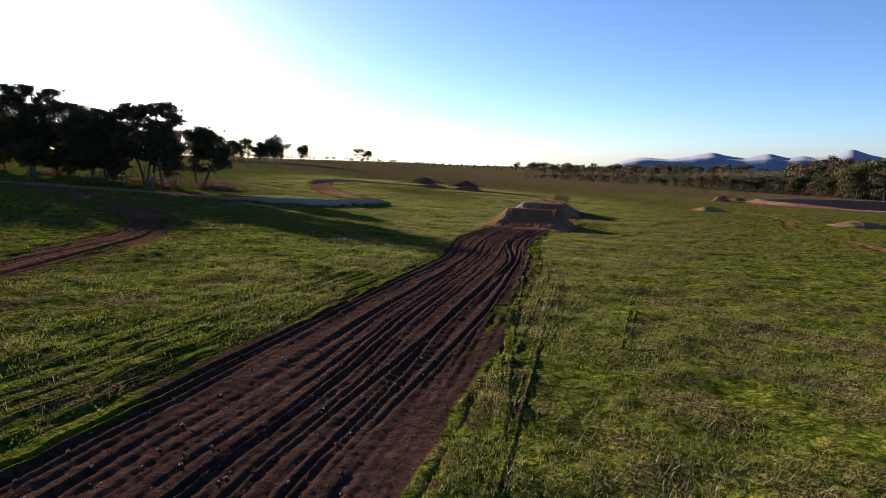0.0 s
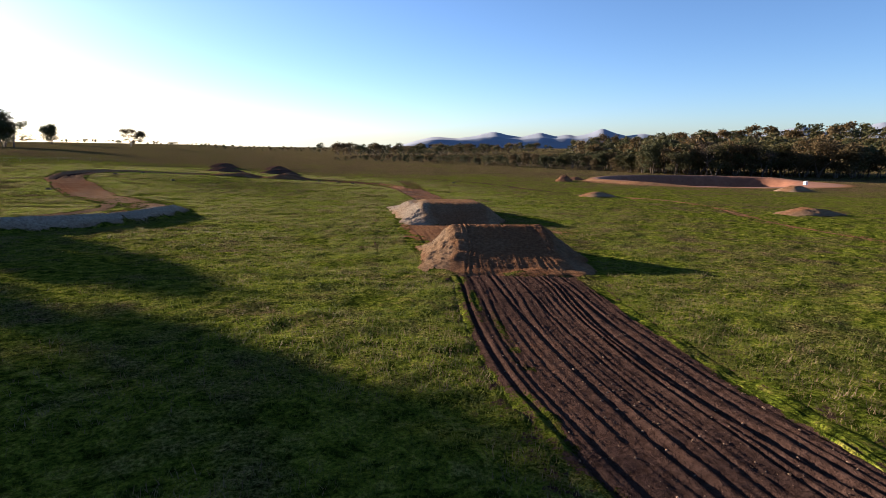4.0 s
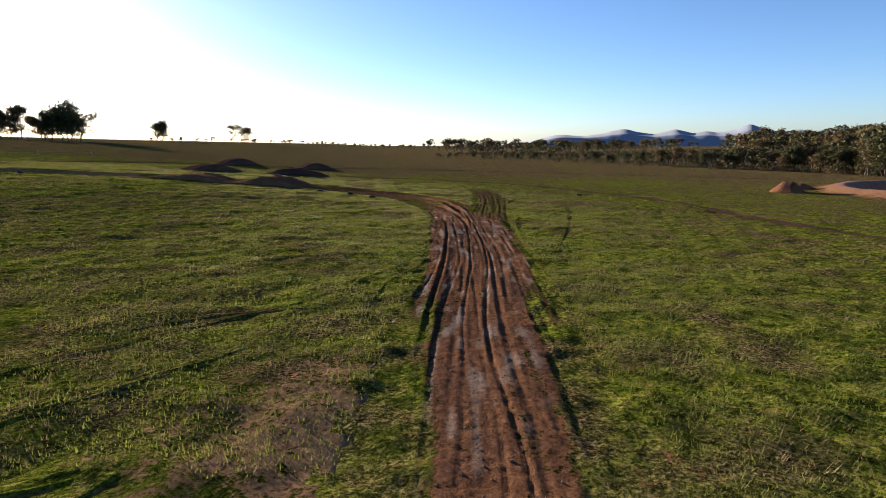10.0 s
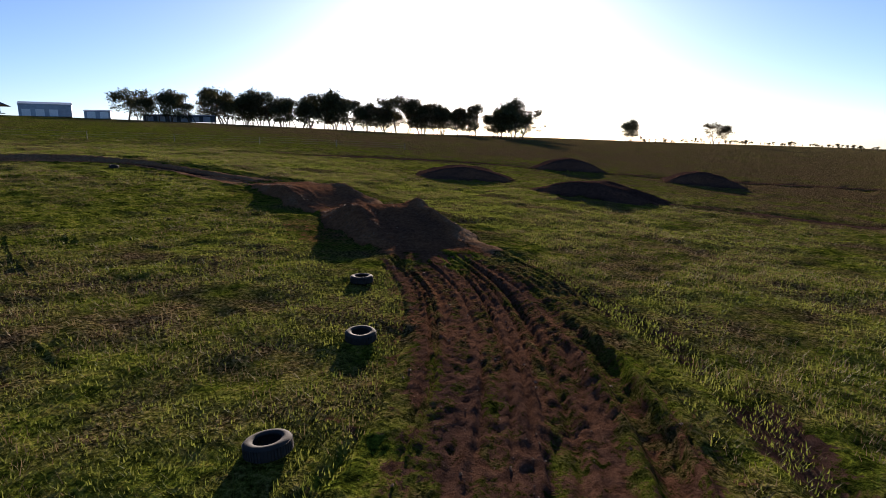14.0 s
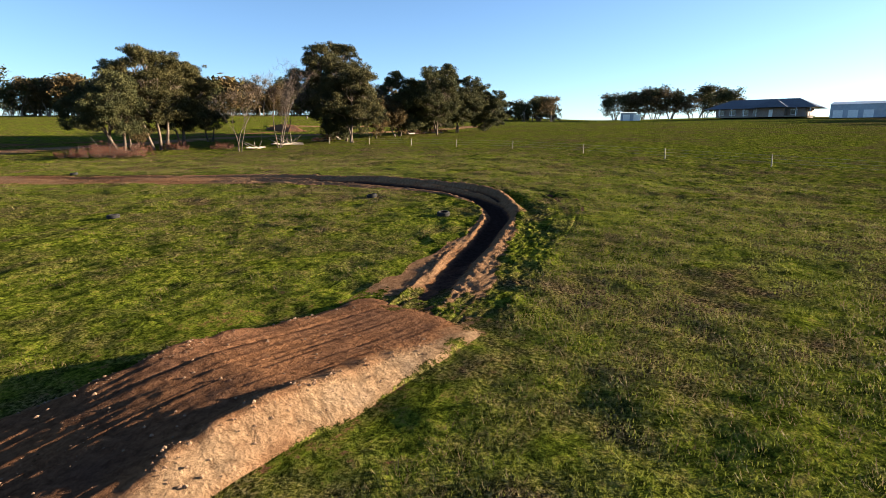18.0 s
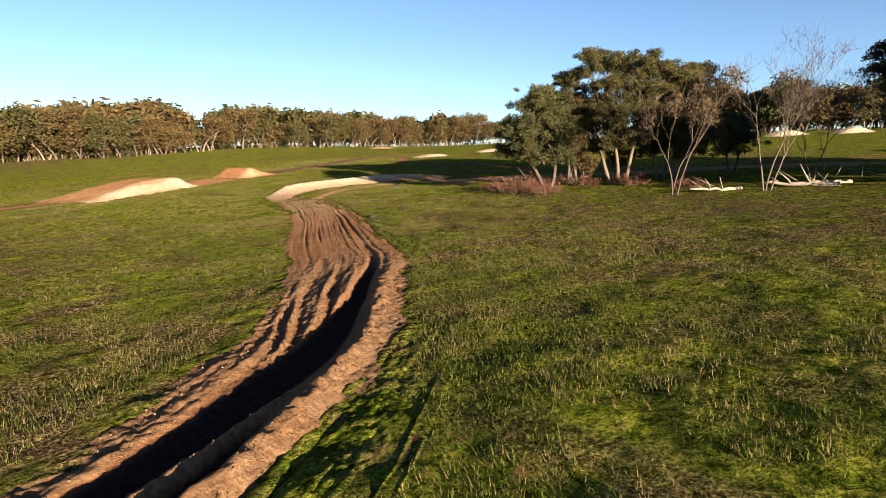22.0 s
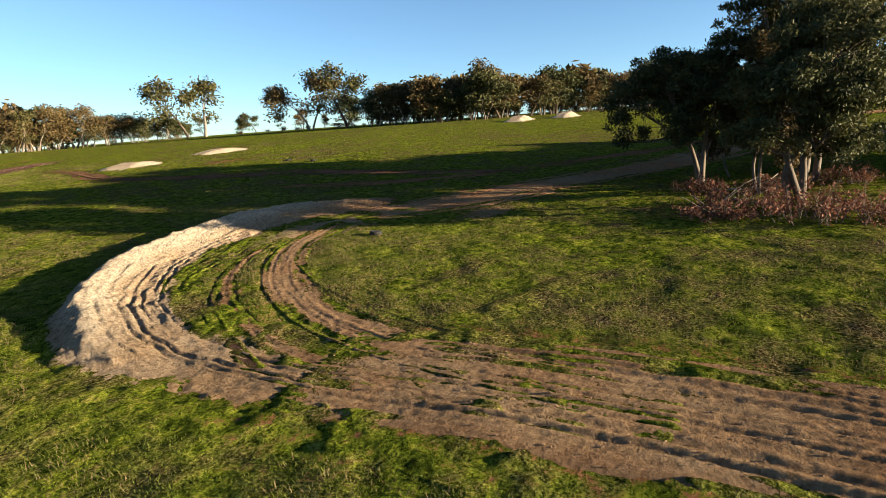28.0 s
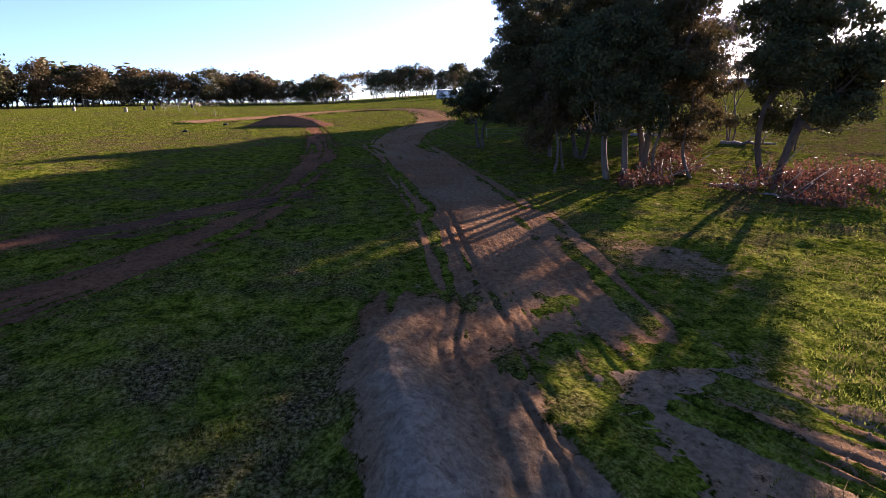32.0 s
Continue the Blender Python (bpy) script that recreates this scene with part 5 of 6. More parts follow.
bare_tree(31, 10.5, 3, 0.07, 0.30, (-52.9, 111.7), "bare many-stemmed dead gum with a few rusty leaves", 0, 34)
bare_tree(32, 12.6, 3, 0.20, 0.40, (-60.2, 112.4), "tall bare grey dead gum tree", 40)
bare_tree(33, 9.3, 2, 0.2, 0.6, (-65.8, 108.8), "bare grey dead tree behind the fallen logs", 10)
bare_tree(34, 9.9, 2, 0.3, 0.6, (-88.0, 110.0), "bare grey dead tree behind the fence", 70)


def brush(at, radius, height, seed, label):
    """A heap of dead branches with dry reddish leaves."""
    rng = np.random.default_rng(seed)
    verts, faces, tips = [], [], []
    for _ in range(int(30 * radius)):
        a, r = rng.random() * 6.28, radius * rng.random() ** 0.6
        p = np.array((r * math.cos(a), r * math.sin(a), 0.02))
        w = np.array((math.cos(a) * 0.5, math.sin(a) * 0.5, 0.35 + rng.random() * 1.1)) + rng.normal(size=3) * 0.35
        w = w / np.linalg.norm(w) * height * (0.3 + 0.6 * rng.random()) * (1.1 - 0.5 * r / radius)
        w[2] = abs(w[2])
        mid = p + w * 0.5 + rng.normal(size=3) * 0.1
        tube(verts, faces, [p, mid, p + w], [0.026, 0.018, 0.006], 4)
        tips += [mid, p + w * 0.85]
    ob = new("dead_brush")
    tagged(part("branch_tangle", mesh_of("branch_tangle", np.array(verts), faces, DEADWOOD), None, ob, "grey dead twigs"), kind="stuff")
    part("dry_foliage", leaves_mesh("dry_foliage", tips, [0.34] * len(tips), 70, 0.085, LEAF_DEAD, rng), None, ob, "dry reddish brown leaves")
    ob.matrix_basis = pose(at[0], at[1], gz(*at))
    tagged(ob, label, "brush heap", "dead brush heaps")


for k, (x, y, r, h, label) in enumerate((
        (-38.0, 98.2, 1.75, 1.17, "low heap of red dead brush at the grove's edge"), (-41.5, 97.8, 1.98, 1.98, "large heap of red dead brush under gum trees"),
        (-40.3, 101.7, 2.56, 1.98, "large tangled heap of reddish dead brush"), (-42.6, 103.8, 2.10, 1.75, "tangled heap of reddish dead brush"),
        (-48.0, 97.3, 1.51, 1.40, "small heap of orange dead brush"), (-52.4, 99.6, 1.63, 1.51, "small heap of orange dead brush"),
        (-45.4, 93.1, 1.40, 1.40, "small heap of red dead brush"), (-56.6, 104.3, 1.40, 1.17, "heap of dead brush among bare trunks"),
        (-75.7, 108.2, 1.86, 1.17, "heap of dead brush behind the fence"), (-102.5, 110.6, 2.56, 1.40, "heap of dead brush in the far clump"),
        (-110.7, 112.9, 2.33, 1.40, "heap of dead brush in the far clump"))):
    brush((x, y), r, h * 1.25, 400 + k, label)


def fallen_log(at, turn, length, radius, seed, label):
    rng = np.random.default_rng(seed)
    verts, faces = [], []
    pts = [np.array((t * length - length / 2, 0.18 * math.sin(3 * t + seed), radius * 0.9 + 0.05 * rng.normal())) for t in np.linspace(0, 1, 9)]
    tube(verts, faces, pts, np.linspace(radius, radius * 0.45, 9), 8)
    ob = new("fallen_log")
    part("stem", mesh_of("stem", np.array(verts), faces, DRIFTWOOD), None, ob)
    for k in range(4):
        v2, f2 = [], []
        p = pts[3 + k]
        w = np.array((0.8, (-1) ** k * 0.9, 0.5 + 0.5 * rng.random()))
        tube(v2, f2, [p, p + w * 0.5, p + w * (0.9 + rng.random()) + rng.normal(size=3) * 0.15], [radius * 0.4, radius * 0.28, 0.02], 5)
        part("branch", mesh_of("branch", np.array(v2), f2, DRIFTWOOD), None, ob)
    ob.matrix_basis = pose(at[0], at[1], gz(*at), 0, 0, turn)
    tagged(ob, label, "fallen log", "fallen logs")


for k, (x, y, turn, length, r) in enumerate(((-56.6, 111.0, 12, 4.9, 0.19), (-63.8, 110.6, -10, 5.8, 0.26), (-67.1, 108.9, 20, 4.7, 0.23), (-42.9, 97.8, 60, 3.5, 0.10),
                                             (-39.8, 97.3, 10, 3.0, 0.08), (-46.8, 95.7, 100, 4.0, 0.09), (-78.1, 109.9, 30, 5.8, 0.23), (-100.2, 112.4, 10, 5.8, 0.23), (-106.0, 114.1, -30, 5.2, 0.23))):
    fallen_log((x, y), turn, length, r, 50 + k, "pale grey fallen log with broken branches")

# far trees: few shapes, many copies
rng = np.random.default_rng(77)
LEAFS = (LEAF, LEAF_RUST, LEAF_DARK)
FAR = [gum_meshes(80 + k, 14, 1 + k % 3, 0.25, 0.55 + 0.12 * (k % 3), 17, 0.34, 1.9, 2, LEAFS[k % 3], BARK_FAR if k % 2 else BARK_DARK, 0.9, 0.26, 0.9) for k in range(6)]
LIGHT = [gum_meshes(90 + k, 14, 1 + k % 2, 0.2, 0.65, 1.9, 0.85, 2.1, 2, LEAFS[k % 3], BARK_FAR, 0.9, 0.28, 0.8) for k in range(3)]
BUSH = [gum_meshes(95 + k, 4.0, 1, 0.5, 0.9, 40, 0.24, 1.1, 1, (LEAF_DARK, LEAF_RUST)[k], BARK_DARK, 1.0, 0.22, 1.0) for k in range(2)]


def stand(line, spacing, height, depth, rows, vary=0.32, first=0):
    """Places and heights of trees in rows beside a line."""
    q, way, s = curve(line, 2.0)
    n = int(s[-1] / spacing) + 1
    for r in range(first, rows):
        for k in range(n):
            u = (k + rng.random() * 0.9) * spacing
            x, y = np.interp(u, s, q[:, 0]), np.interp(u, s, q[:, 1])
            i = min(int(np.searchsorted(s, u)), len(s) - 1)
            off = r * depth + rng.normal() * depth * 0.35
            tall = np.interp(u / s[-1], np.linspace(0, 1, len(height)), height) if isinstance(height, tuple) else height
            yield x - way[i, 1] * off, y + way[i, 0] * off, tall * (1 - vary + 2 * vary * rng.random() ** 1.3) * (1 + 0.04 * r)


def far_trees(line, spacing, height, depth, rows, label, kinds=(0, 1, 2, 3, 4, 5), group="far trees", vary=0.25):
    for x, y, h in stand(line, spacing, height, depth, rows, vary):
        tree(FAR[kinds[int(rng.integers(len(kinds)))]], (x, y), rng.random() * 6.28, h / 14, label, group=group, wide=1.05 + 0.4 * rng.random())


def woodland(places, label, wide=1.2):
    """A wood too far off to count, as one mesh."""
    verts, faces, slots, base = [], [], [], 0
    for x, y, h in places:
        k = int(rng.integers(3))
        a, z = rng.random() * 6.28, gz(x, y)
        w = h / 14 * wide * (0.8 + 0.5 * rng.random())
        for me, slot in ((LIGHT[k][0], 3), (LIGHT[k][1], k)):
            co = np.empty(len(me.vertices) * 3, np.float32)
            me.vertices.foreach_get("co", co)
            co = co.reshape(-1, 3)
            c, s = math.cos(a) * w, math.sin(a) * w
            verts.append(np.stack([co[:, 0] * c - co[:, 1] * s + x, co[:, 0] * s + co[:, 1] * c + y, co[:, 2] * h / 14 + z], -1))
            for p in me.polygons:
                faces.append(tuple(v + base for v in p.vertices))
                slots.append(slot)
            base += len(co)
    me = mesh_of("woodland", np.vstack(verts), faces, LEAFS[0], False)
    for m in (*LEAFS[1:], BARK):
        me.materials.append(m)
    me.polygons.foreach_set("material_index", np.array(slots, np.int32))
    tagged(new("woodland", me), label, "woodland", kind="stuff")


WEST_EDGE = [(-255.1, 100.1), (-249.3, 75.6), (-240.0, 43.0), (-216.7, 13.9), (-186.4, -3.6), (-158.4, -12.9), (-130.5, -21.1), (-113.0, -33.9), (-104.9, -50.2)]
SOUTH_EDGE = [(244.7, 25.5), (186.4, -21.1), (135.1, -43.2), (100.2, -33.9), (81.5, -45.5), (67.6, -68.8), (44.3, -80.5), (23.3, -103.8), (-4.7, -129.4), (-30.3, -143.4)]
EAST_EDGE = [(66, 412), (99, 388), (130, 345), (152, 300), (177, 260), (182, 226), (226, 217), (285, 200)]
far_trees([(-101, 350), (-150, 322), (-213, 272)], 4.6, 13.5, 6, 2, "gum tree in a row on the hill against the sun", group="hill row trees")
far_trees([(-174.8, 256.2), (-186.4, 241.1), (-200.4, 227.1)], 4.5, 11.1, 5, 1, "gum tree beside the farm sheds", group="farm trees")
far_trees(WEST_EDGE, 5.0, (10.5, 11.1, 11.1, 12.2, 14.0, 16.3, 14.0, 12.8), -7, 1, "gum tree in the western woodland edge", (0, 1, 2, 4, 5), "western woodland")
woodland(stand(WEST_EDGE, 5.5, (9.9, 10.5, 10.5, 11.7, 12.8, 14.0, 12.8, 11.7), -6, 3, 0.25, 1), "dense gum woodland behind the western edge trees")
far_trees([(-305.2, 177.0), (-298.2, 147.9), (-293.6, 115.2)], 7.0, 14.0, -8, 2, "gum tree behind the water tank", group="western woodland")
for x, y, h, k in ((-80.4, -151.6, 28.0, 3), (-72.2, -148.1, 25.6, 0), (-94.4, -72.3, 19.2, 1), (-106.0, -67.7, 22.1, 0), (-25.6, -213.3, 22.1, 1), (-116.5, -87.5, 14.0, 2), (-32.6, -166.7, 10.5, 4), (-139, 561, 17, 2), (-145, 566, 14, 0), (-86, 581, 17, 1)):
    tree(FAR[k], (x, y), k * 1.3, h / 14, "lone spreading gum tree in the pasture", group="lone gum trees", wide=1.25)
far_trees(SOUTH_EDGE, 5.5, (17.5, 17.5, 17.5, 17.5, 16.3, 14.0, 14.0, 14.0), 8, 1, "gum tree with rusty crown in the southern woodland", (1, 3, 4, 0), "southern woodland")
woodland(stand(SOUTH_EDGE, 6.0, (17.5, 17.5, 17.5, 17.5, 16.3, 14.0, 14.0, 14.0), 8, 5, 0.25, 1), "dense gum woodland with rusty crowns to the south")
woodland(stand(SOUTH_EDGE, 3.6, 7.6, 6, 5, 0.3, 1), "low dark scrub under the southern woodland", 1.5)
woodland(stand(WEST_EDGE, 4.0, 5.0, -5, 4, 0.3, 1), "low dark scrub under the western woodland", 1.5)
far_trees([(-46.6, -248.2), (-104.9, -201.6), (-151.5, -155.0), (-186.4, -96.8)], 12, 10, 8, 1, "small gum tree along the southern fence line", group="southern fence trees")
far_trees([(-30.3, -157.4), (-50.1, -157.4), (-69.9, -152.7)], 5.0, 11, 7, 2, "gum tree with a dark crown in the southern woodland", group="southern woodland")
far_trees(EAST_EDGE, 6.0, (3.2, 4.2, 5.5, 8, 11, 15, 17, 17), 9, 1, "gum tree in the eastern woodland edge", (0, 1, 2, 4, 5), "eastern woodland", 0.2)
woodland(stand(EAST_EDGE, 6.5, (3, 4, 5, 7, 9.5, 13, 15, 15), 11, 8, 0.2, 1), "dense dark gum woodland in the eastern valley")
woodland(stand([(260, 420), (330, 380), (400, 330), (470, 260)], 10, 14, 28, 6), "gum woodland on the eastern slope")
woodland(stand([(420, 640), (520, 560), (640, 470), (760, 330)], 13, 16, 34, 5), "gum woodland on the eastern hill")
woodland(stand([(120, 520), (260, 600), (380, 680)], 10, 10, 26, 5), "low gum woodland in the valley below the range")
woodland(stand([(-300, 900), (-100, 860), (100, 820), (320, 760)], 22, 5.5, 60, 3), "scattered low trees on the northern plain")
woodland(stand([(-700, 1500), (-200, 1450), (300, 1380), (900, 1250)], 26, 7, 120, 3), "scattered trees on the distant plain")
for k in range(46):
    u = rng.random()
    x, y = np.interp(u, (0, 0.3, 0.6, 0.8, 1), (66, 130, 177, 182, 285)), np.interp(u, (0, 0.3, 0.6, 0.8, 1), (412, 345, 260, 226, 200))
    tree(BUSH[k % 2], (x - 4 + rng.normal() * 4, y - 5 + rng.normal() * 4), rng.random() * 6, 0.35 + 0.4 * rng.random(), "dark scrubby bush at the woodland edge", "bush", "woodland bushes", "bush", 1.3)
for k in range(110):
    q, way, s = curve((SOUTH_EDGE, WEST_EDGE)[k % 2], 2.0)
    i = int(rng.integers(len(q)))
    off = (3 if k % 2 == 0 else -3) + rng.normal() * 2.5
    tree(BUSH[int(rng.integers(2))], (q[i, 0] - way[i, 1] * off, q[i, 1] + way[i, 0] * off), rng.random() * 6, 0.5 + 0.7 * rng.random(), "dark scrubby bush under the woodland edge", "bush", "woodland bushes", "bush", 1.35)
for k in range(30):
    u = rng.random()
    x, y = np.interp(u, (0, 0.4, 1), (-23, -87, -114)), np.interp(u, (0, 0.4, 1), (-202, -97, -48))
    tree(BUSH[k % 2], (x + rng.normal() * 3, y + rng.normal() * 4), rng.random() * 6, 0.35 + 0.35 * rng.random(), "low scrubby bush along the fence line", "bush", "fence line bushes", "bush", 1.4)
bare_tree(35, 15, 2, 0.2, 0.6, (184, 214), "bare white dead gum at the woodland edge", 20)
bare_tree(36, 13, 1, 0.2, 0.6, (196, 211), "bare white dead gum at the woodland edge", 80)
bare_tree(37, 14, 2, 0.2, 0.6, (212, 210), "bare white dead gum at the woodland edge", 130)


# ---------------------------------------------------------------- distant range
def distant_range():
    az = np.radians(np.linspace(8, 80, 260))[None, :]
    r = np.linspace(3300, 4700, 24)[:, None]
    deg = np.degrees(az)
    h = 0 * deg
    for c, w, e in ((19.0, 3.2, 0.42), (25.3, 2.6, 0.86), (29.8, 2.2, 0.72), (32.4, 2.0, 0.55), (35.8, 2.3, 1.08), (39.5, 3.0, 0.6), (46.5, 3.0, 0.9), (52, 3.2, 1.25), (58, 4, 1.5), (66, 5, 1.3)):
        h = np.maximum(h, e * np.exp(-(abs(deg - c) / w) ** 1.35))
    h = h * (0.92 + 0.16 * vnoise(deg * 1.7, deg * 0, 5)) + 0.16 * smooth(15, 24, deg)
    bell = np.sin(np.clip((r - 3300) / 1000, 0, 1.4) * math.pi / 1.4 * 0.98)
    z = np.tan(np.radians(h)) * 3800 * bell * (0.94 + 0.12 * vnoise(deg * 0.9 + r / 300, r / 160, 6)) - 14 - 50 * smooth(20, 14, deg) - 160 * smooth(3480, 3300, r)
    x, y = r * np.sin(az), r * np.cos(az)
    tagged(new("mountain_range", grid_mesh("mountain_range", x, y, z, RANGE)), "distant wooded mountain range on the horizon, tinted blue for haze", "mountains", kind="structure")


distant_range()


# ---------------------------------------------------------------- farm on the hill
def house(at, turn):
    ob = new("farm_house")
    b = lambda size, at, bevel=0.0: box(bmesh.new(), size, at, bevel)
    part("wall", b((10, 24, 2.7), (0, 0, 1.35)), WALL, ob, "brown brick wall")
    part("porch_wall", b((3, 7, 2.7), (6.3, 4, 1.35)), WALL, ob, "brown brick wall")

    def hip(name, lx, ly, z, rise, inset, x0=0, y0=0):
        bm = bmesh.new()
        v = [bm.verts.new(p) for p in ((x0 - lx, y0 - ly, z), (x0 + lx, y0 - ly, z), (x0 + lx, y0 + ly, z), (x0 - lx, y0 + ly, z), (x0, y0 - ly + inset, z + rise), (x0, y0 + ly - inset, z + rise))]
        for f in ((0, 1, 4), (1, 2, 5, 4), (2, 3, 5), (3, 0, 4, 5), (3, 2, 1, 0)):
            bm.faces.new([v[i] for i in f])
        part(name, bm, ROOF, ob, "dark hipped roof")
    hip("roof", 6.6, 15.2, 2.6, 2.9, 6.0)
    hip("porch_roof", 4.2, 4.6, 2.62, 2.2, 3.6, 6.2, 4)
    part("verandah_floor", b((2.4, 29, 0.2), (6.2, 0, 0.1)), POST, ob)
    for k in range(9):
        part("verandah_post", b((0.14, 0.14, 2.5), (7.2, -13.6 + k * 3.4, 1.25)), WHITE, ob, "pale verandah post")
    for k, y in enumerate((-10.4, -7.2, -3.6, -0.6, 9.2)):
        w = part("window", b((0.06, 1.7, 1.5), (5.02, y, 1.45)), WHITE, ob, "white window frame")
        part("pane", b((0.05, 1.5, 1.3), (5.06, y, 1.45)), GLASS, w)
    part("door", b((0.06, 1.0, 2.05), (7.83, 4, 1.05)), WHITE, ob, "pale front door")
    ob.matrix_basis = pose(at[0], at[1], gz(*at) + 0.15, 0, 0, turn) @ Matrix.Scale(GROW, 4)
    tagged(ob, "low brick farm house with a dark hipped roof", "house")


def shed(at, turn, lx, ly, h, label, mat=STEEL, rise=1.0):
    ob = new("farm_shed")
    part("wall", box(bmesh.new(), (lx, ly, h), (0, 0, h / 2)), mat, ob)
    for s in (-1, 1):
        bm = bmesh.new()
        v = [bm.verts.new(p) for p in ((0, -ly / 2 - 0.2, h + rise), (s * (lx / 2 + 0.25), -ly / 2 - 0.2, h - 0.02), (s * (lx / 2 + 0.25), ly / 2 + 0.2, h - 0.02), (0, ly / 2 + 0.2, h + rise))]
        f = bm.faces.new(v)
        ext = bmesh.ops.extrude_face_region(bm, geom=[f])["geom"]
        bmesh.ops.translate(bm, verts=[g for g in ext if isinstance(g, bmesh.types.BMVert)], vec=(0, 0, 0.06))
        part("roof_sheet", bm, WHITE if mat is STEEL else ROOF, ob, "pale metal roof sheet")
    for s in (-1, 1):
        bm = bmesh.new()
        bm.faces.new([bm.verts.new(p) for p in ((-lx / 2, s * ly / 2, h), (lx / 2, s * ly / 2, h), (0, s * ly / 2, h + rise - 0.03))])
        part("gable", bm, mat, ob)
    for k in range(max(2, int(ly / 4))):
        part("roller_door", box(bmesh.new(), (0.08, 2.6, min(2.4, h - 0.3)), (lx / 2 + 0.03, -ly / 2 + 2.2 + 4 * k, min(1.2, h / 2 - 0.1))), STEEL if mat is not STEEL else WHITE, ob)
    ob.matrix_basis = pose(at[0], at[1], gz(*at), 0, 0, turn)
    tagged(ob, label, "shed", "farm sheds")


house((-226.6, 182.8), -18)
shed((-219.6, 210.2), -18, 10.5, 15.7, 4.2, "long pale blue steel farm shed")
shed((-205.6, 222.4), -25, 5.8, 8.2, 2.6, "low grey steel shed among trees", STEEL, 0.5)
shed((-195.7, 248.0), -30, 5.8, 25.6, 2.3, "low dark open shed behind trees", ROOF, 0.5)
shed((-234.2, 135.7), 10, 4.7, 5.8, 3.0, "small grey steel tank shed on the hill", STEEL, 0.3)
shed((480, 760), 20, 8, 14, 4, "white farm building on the distant slope", WHITE, 1.6)
shed((520, 745), 60, 8, 12, 4, "white farm building on the distant slope", WHITE, 1.6)


# ---------------------------------------------------------------- fence
def fence(line, spacing, height, label, wires=3, pale=POST, start=0.0):
    ob = new("fence")
    q, way, s = curve(line, 0.5)
    at = np.arange(start, s[-1], spacing) if spacing else [s[np.argmin(np.hypot(*(q - p).T))] for p in line]
    n = len(at)
    bm = bmesh.new()
    bmesh.ops.create_cone(bm, cap_ends=True, segments=8, radius1=0.045, radius2=0.04, depth=height + 0.3, matrix=Matrix.Translation((0, 0, height / 2 - 0.15)))
    me = bpy.data.meshes.new("post")
    bm.to_mesh(me)
    bm.free()
    me.materials.append(pale)
    tops = []
    for k in range(n):
        x, y = float(np.interp(at[k], s, q[:, 0])), float(np.interp(at[k], s, q[:, 1]))
        p = part("post", me, None, ob)
        p.matrix_basis = pose(x, y, gz(x, y), random.uniform(-2.5, 2.5), random.uniform(-2.5, 2.5), 0)
        tops.append((x, y, gz(x, y)))
    for k in range(wires):
        verts, faces = [], []
        tube(verts, faces, [(x, y, z + height * (0.35 + 0.28 * k)) for x, y, z in tops], [0.006] * n, 4)
        part("wire", mesh_of("wire", np.array(verts), faces, WIRE), None, ob, "thin grey wire")
    tagged(ob, label, "fence")


fence([(-75.1, 94.3), (-72.8, 104.3), (-69.9, 114.1), (-67.6, 123.5), (-66.5, 131.5), (-64.3, 139.8), (-60.9, 149.0), (-55.7, 158.8), (-52.1, 167.3), (-47.8, 175.8), (-43.1, 185.1), (-38.4, 194.5), (-33.8, 203.8)], 0, 1.0, "post and wire fence with pale round posts")
fence([(-2.3, -190.0), (-46.6, -137.6), (-76.9, -99.1), (-97.9, -52.5), (-139.8, -24.6), (-174.8, -3.6)], 9.0, 1.2, "old post and wire fence along the scrub")
fence([(-139.8, 60.5), (-163.1, 50.0), (-186.4, 43.0), (-221.3, 54.7)], 12.0, 1.2, "post and wire fence below the woodland")


# ---------------------------------------------------------------- tyres and small things
def tyre_parts():
    bm = bmesh.new()
    ring = [(0.20, -0.075), (0.205, -0.10), (0.27, -0.115), (0.315, -0.10), (0.335, -0.075), (0.335, 0.075), (0.315, 0.10), (0.27, 0.115), (0.205, 0.10), (0.20, 0.075), (0.225, 0.06), (0.30, 0.06), (0.30, -0.06), (0.225, -0.06)]
    n = 36
    vs = [[bm.verts.new((r * math.cos(6.2832 * k / n), r * math.sin(6.2832 * k / n), z)) for r, z in ring] for k in range(n)]
    for k in range(n):
        for j in range(len(ring)):
            a, b = vs[k], vs[(k + 1) % n]
            bm.faces.new((a[j], b[j], b[(j + 1) % len(ring)], a[(j + 1) % len(ring)]))
    me = bpy.data.meshes.new("carcass")
    bm.to_mesh(me)
    bm.free()
    me.materials.append(RUBBER)
    me.shade_smooth()
    bm = bmesh.new()
    for k in range(48):
        a = 6.2832 * k / 48
        box(bm, (0.016, 0.030, 0.15), (0.338 * math.cos(a), 0.338 * math.sin(a), 0), 0, a)
    tread = bpy.data.meshes.new("tread")
    bm.to_mesh(tread)
    bm.free()
    tread.materials.append(RUBBER)
    return me, tread


carcass, tread = tyre_parts()
tyre = new("tyre")
part("carcass", carcass, None, tyre)
part("tread", tread, None, tyre)
tagged(tyre, "old black tyre lying flat in the grass", "tyre", "marker tyres along the course")
TYRES = ((12.7, 152.9, 0, 0), (16.2, 149.7, 4, 20), (18.6, 145.8, -5, 60), (-27.6, 116.3, 6, 15), (-24.9, 85.2, -4, 40), (-25.9, 151.8, 8, 10), (-22.1, 159.0, 6, 70), (-15.0, 141.4, 4, 0),
         (44.6, 154, 3, 0), (-38.4, 40.7, 5, 0), (-39.8, 45.3, 5, 0), (-93.2, 61.6, 5, 0), (-107.2, 65.1, 5, 0))
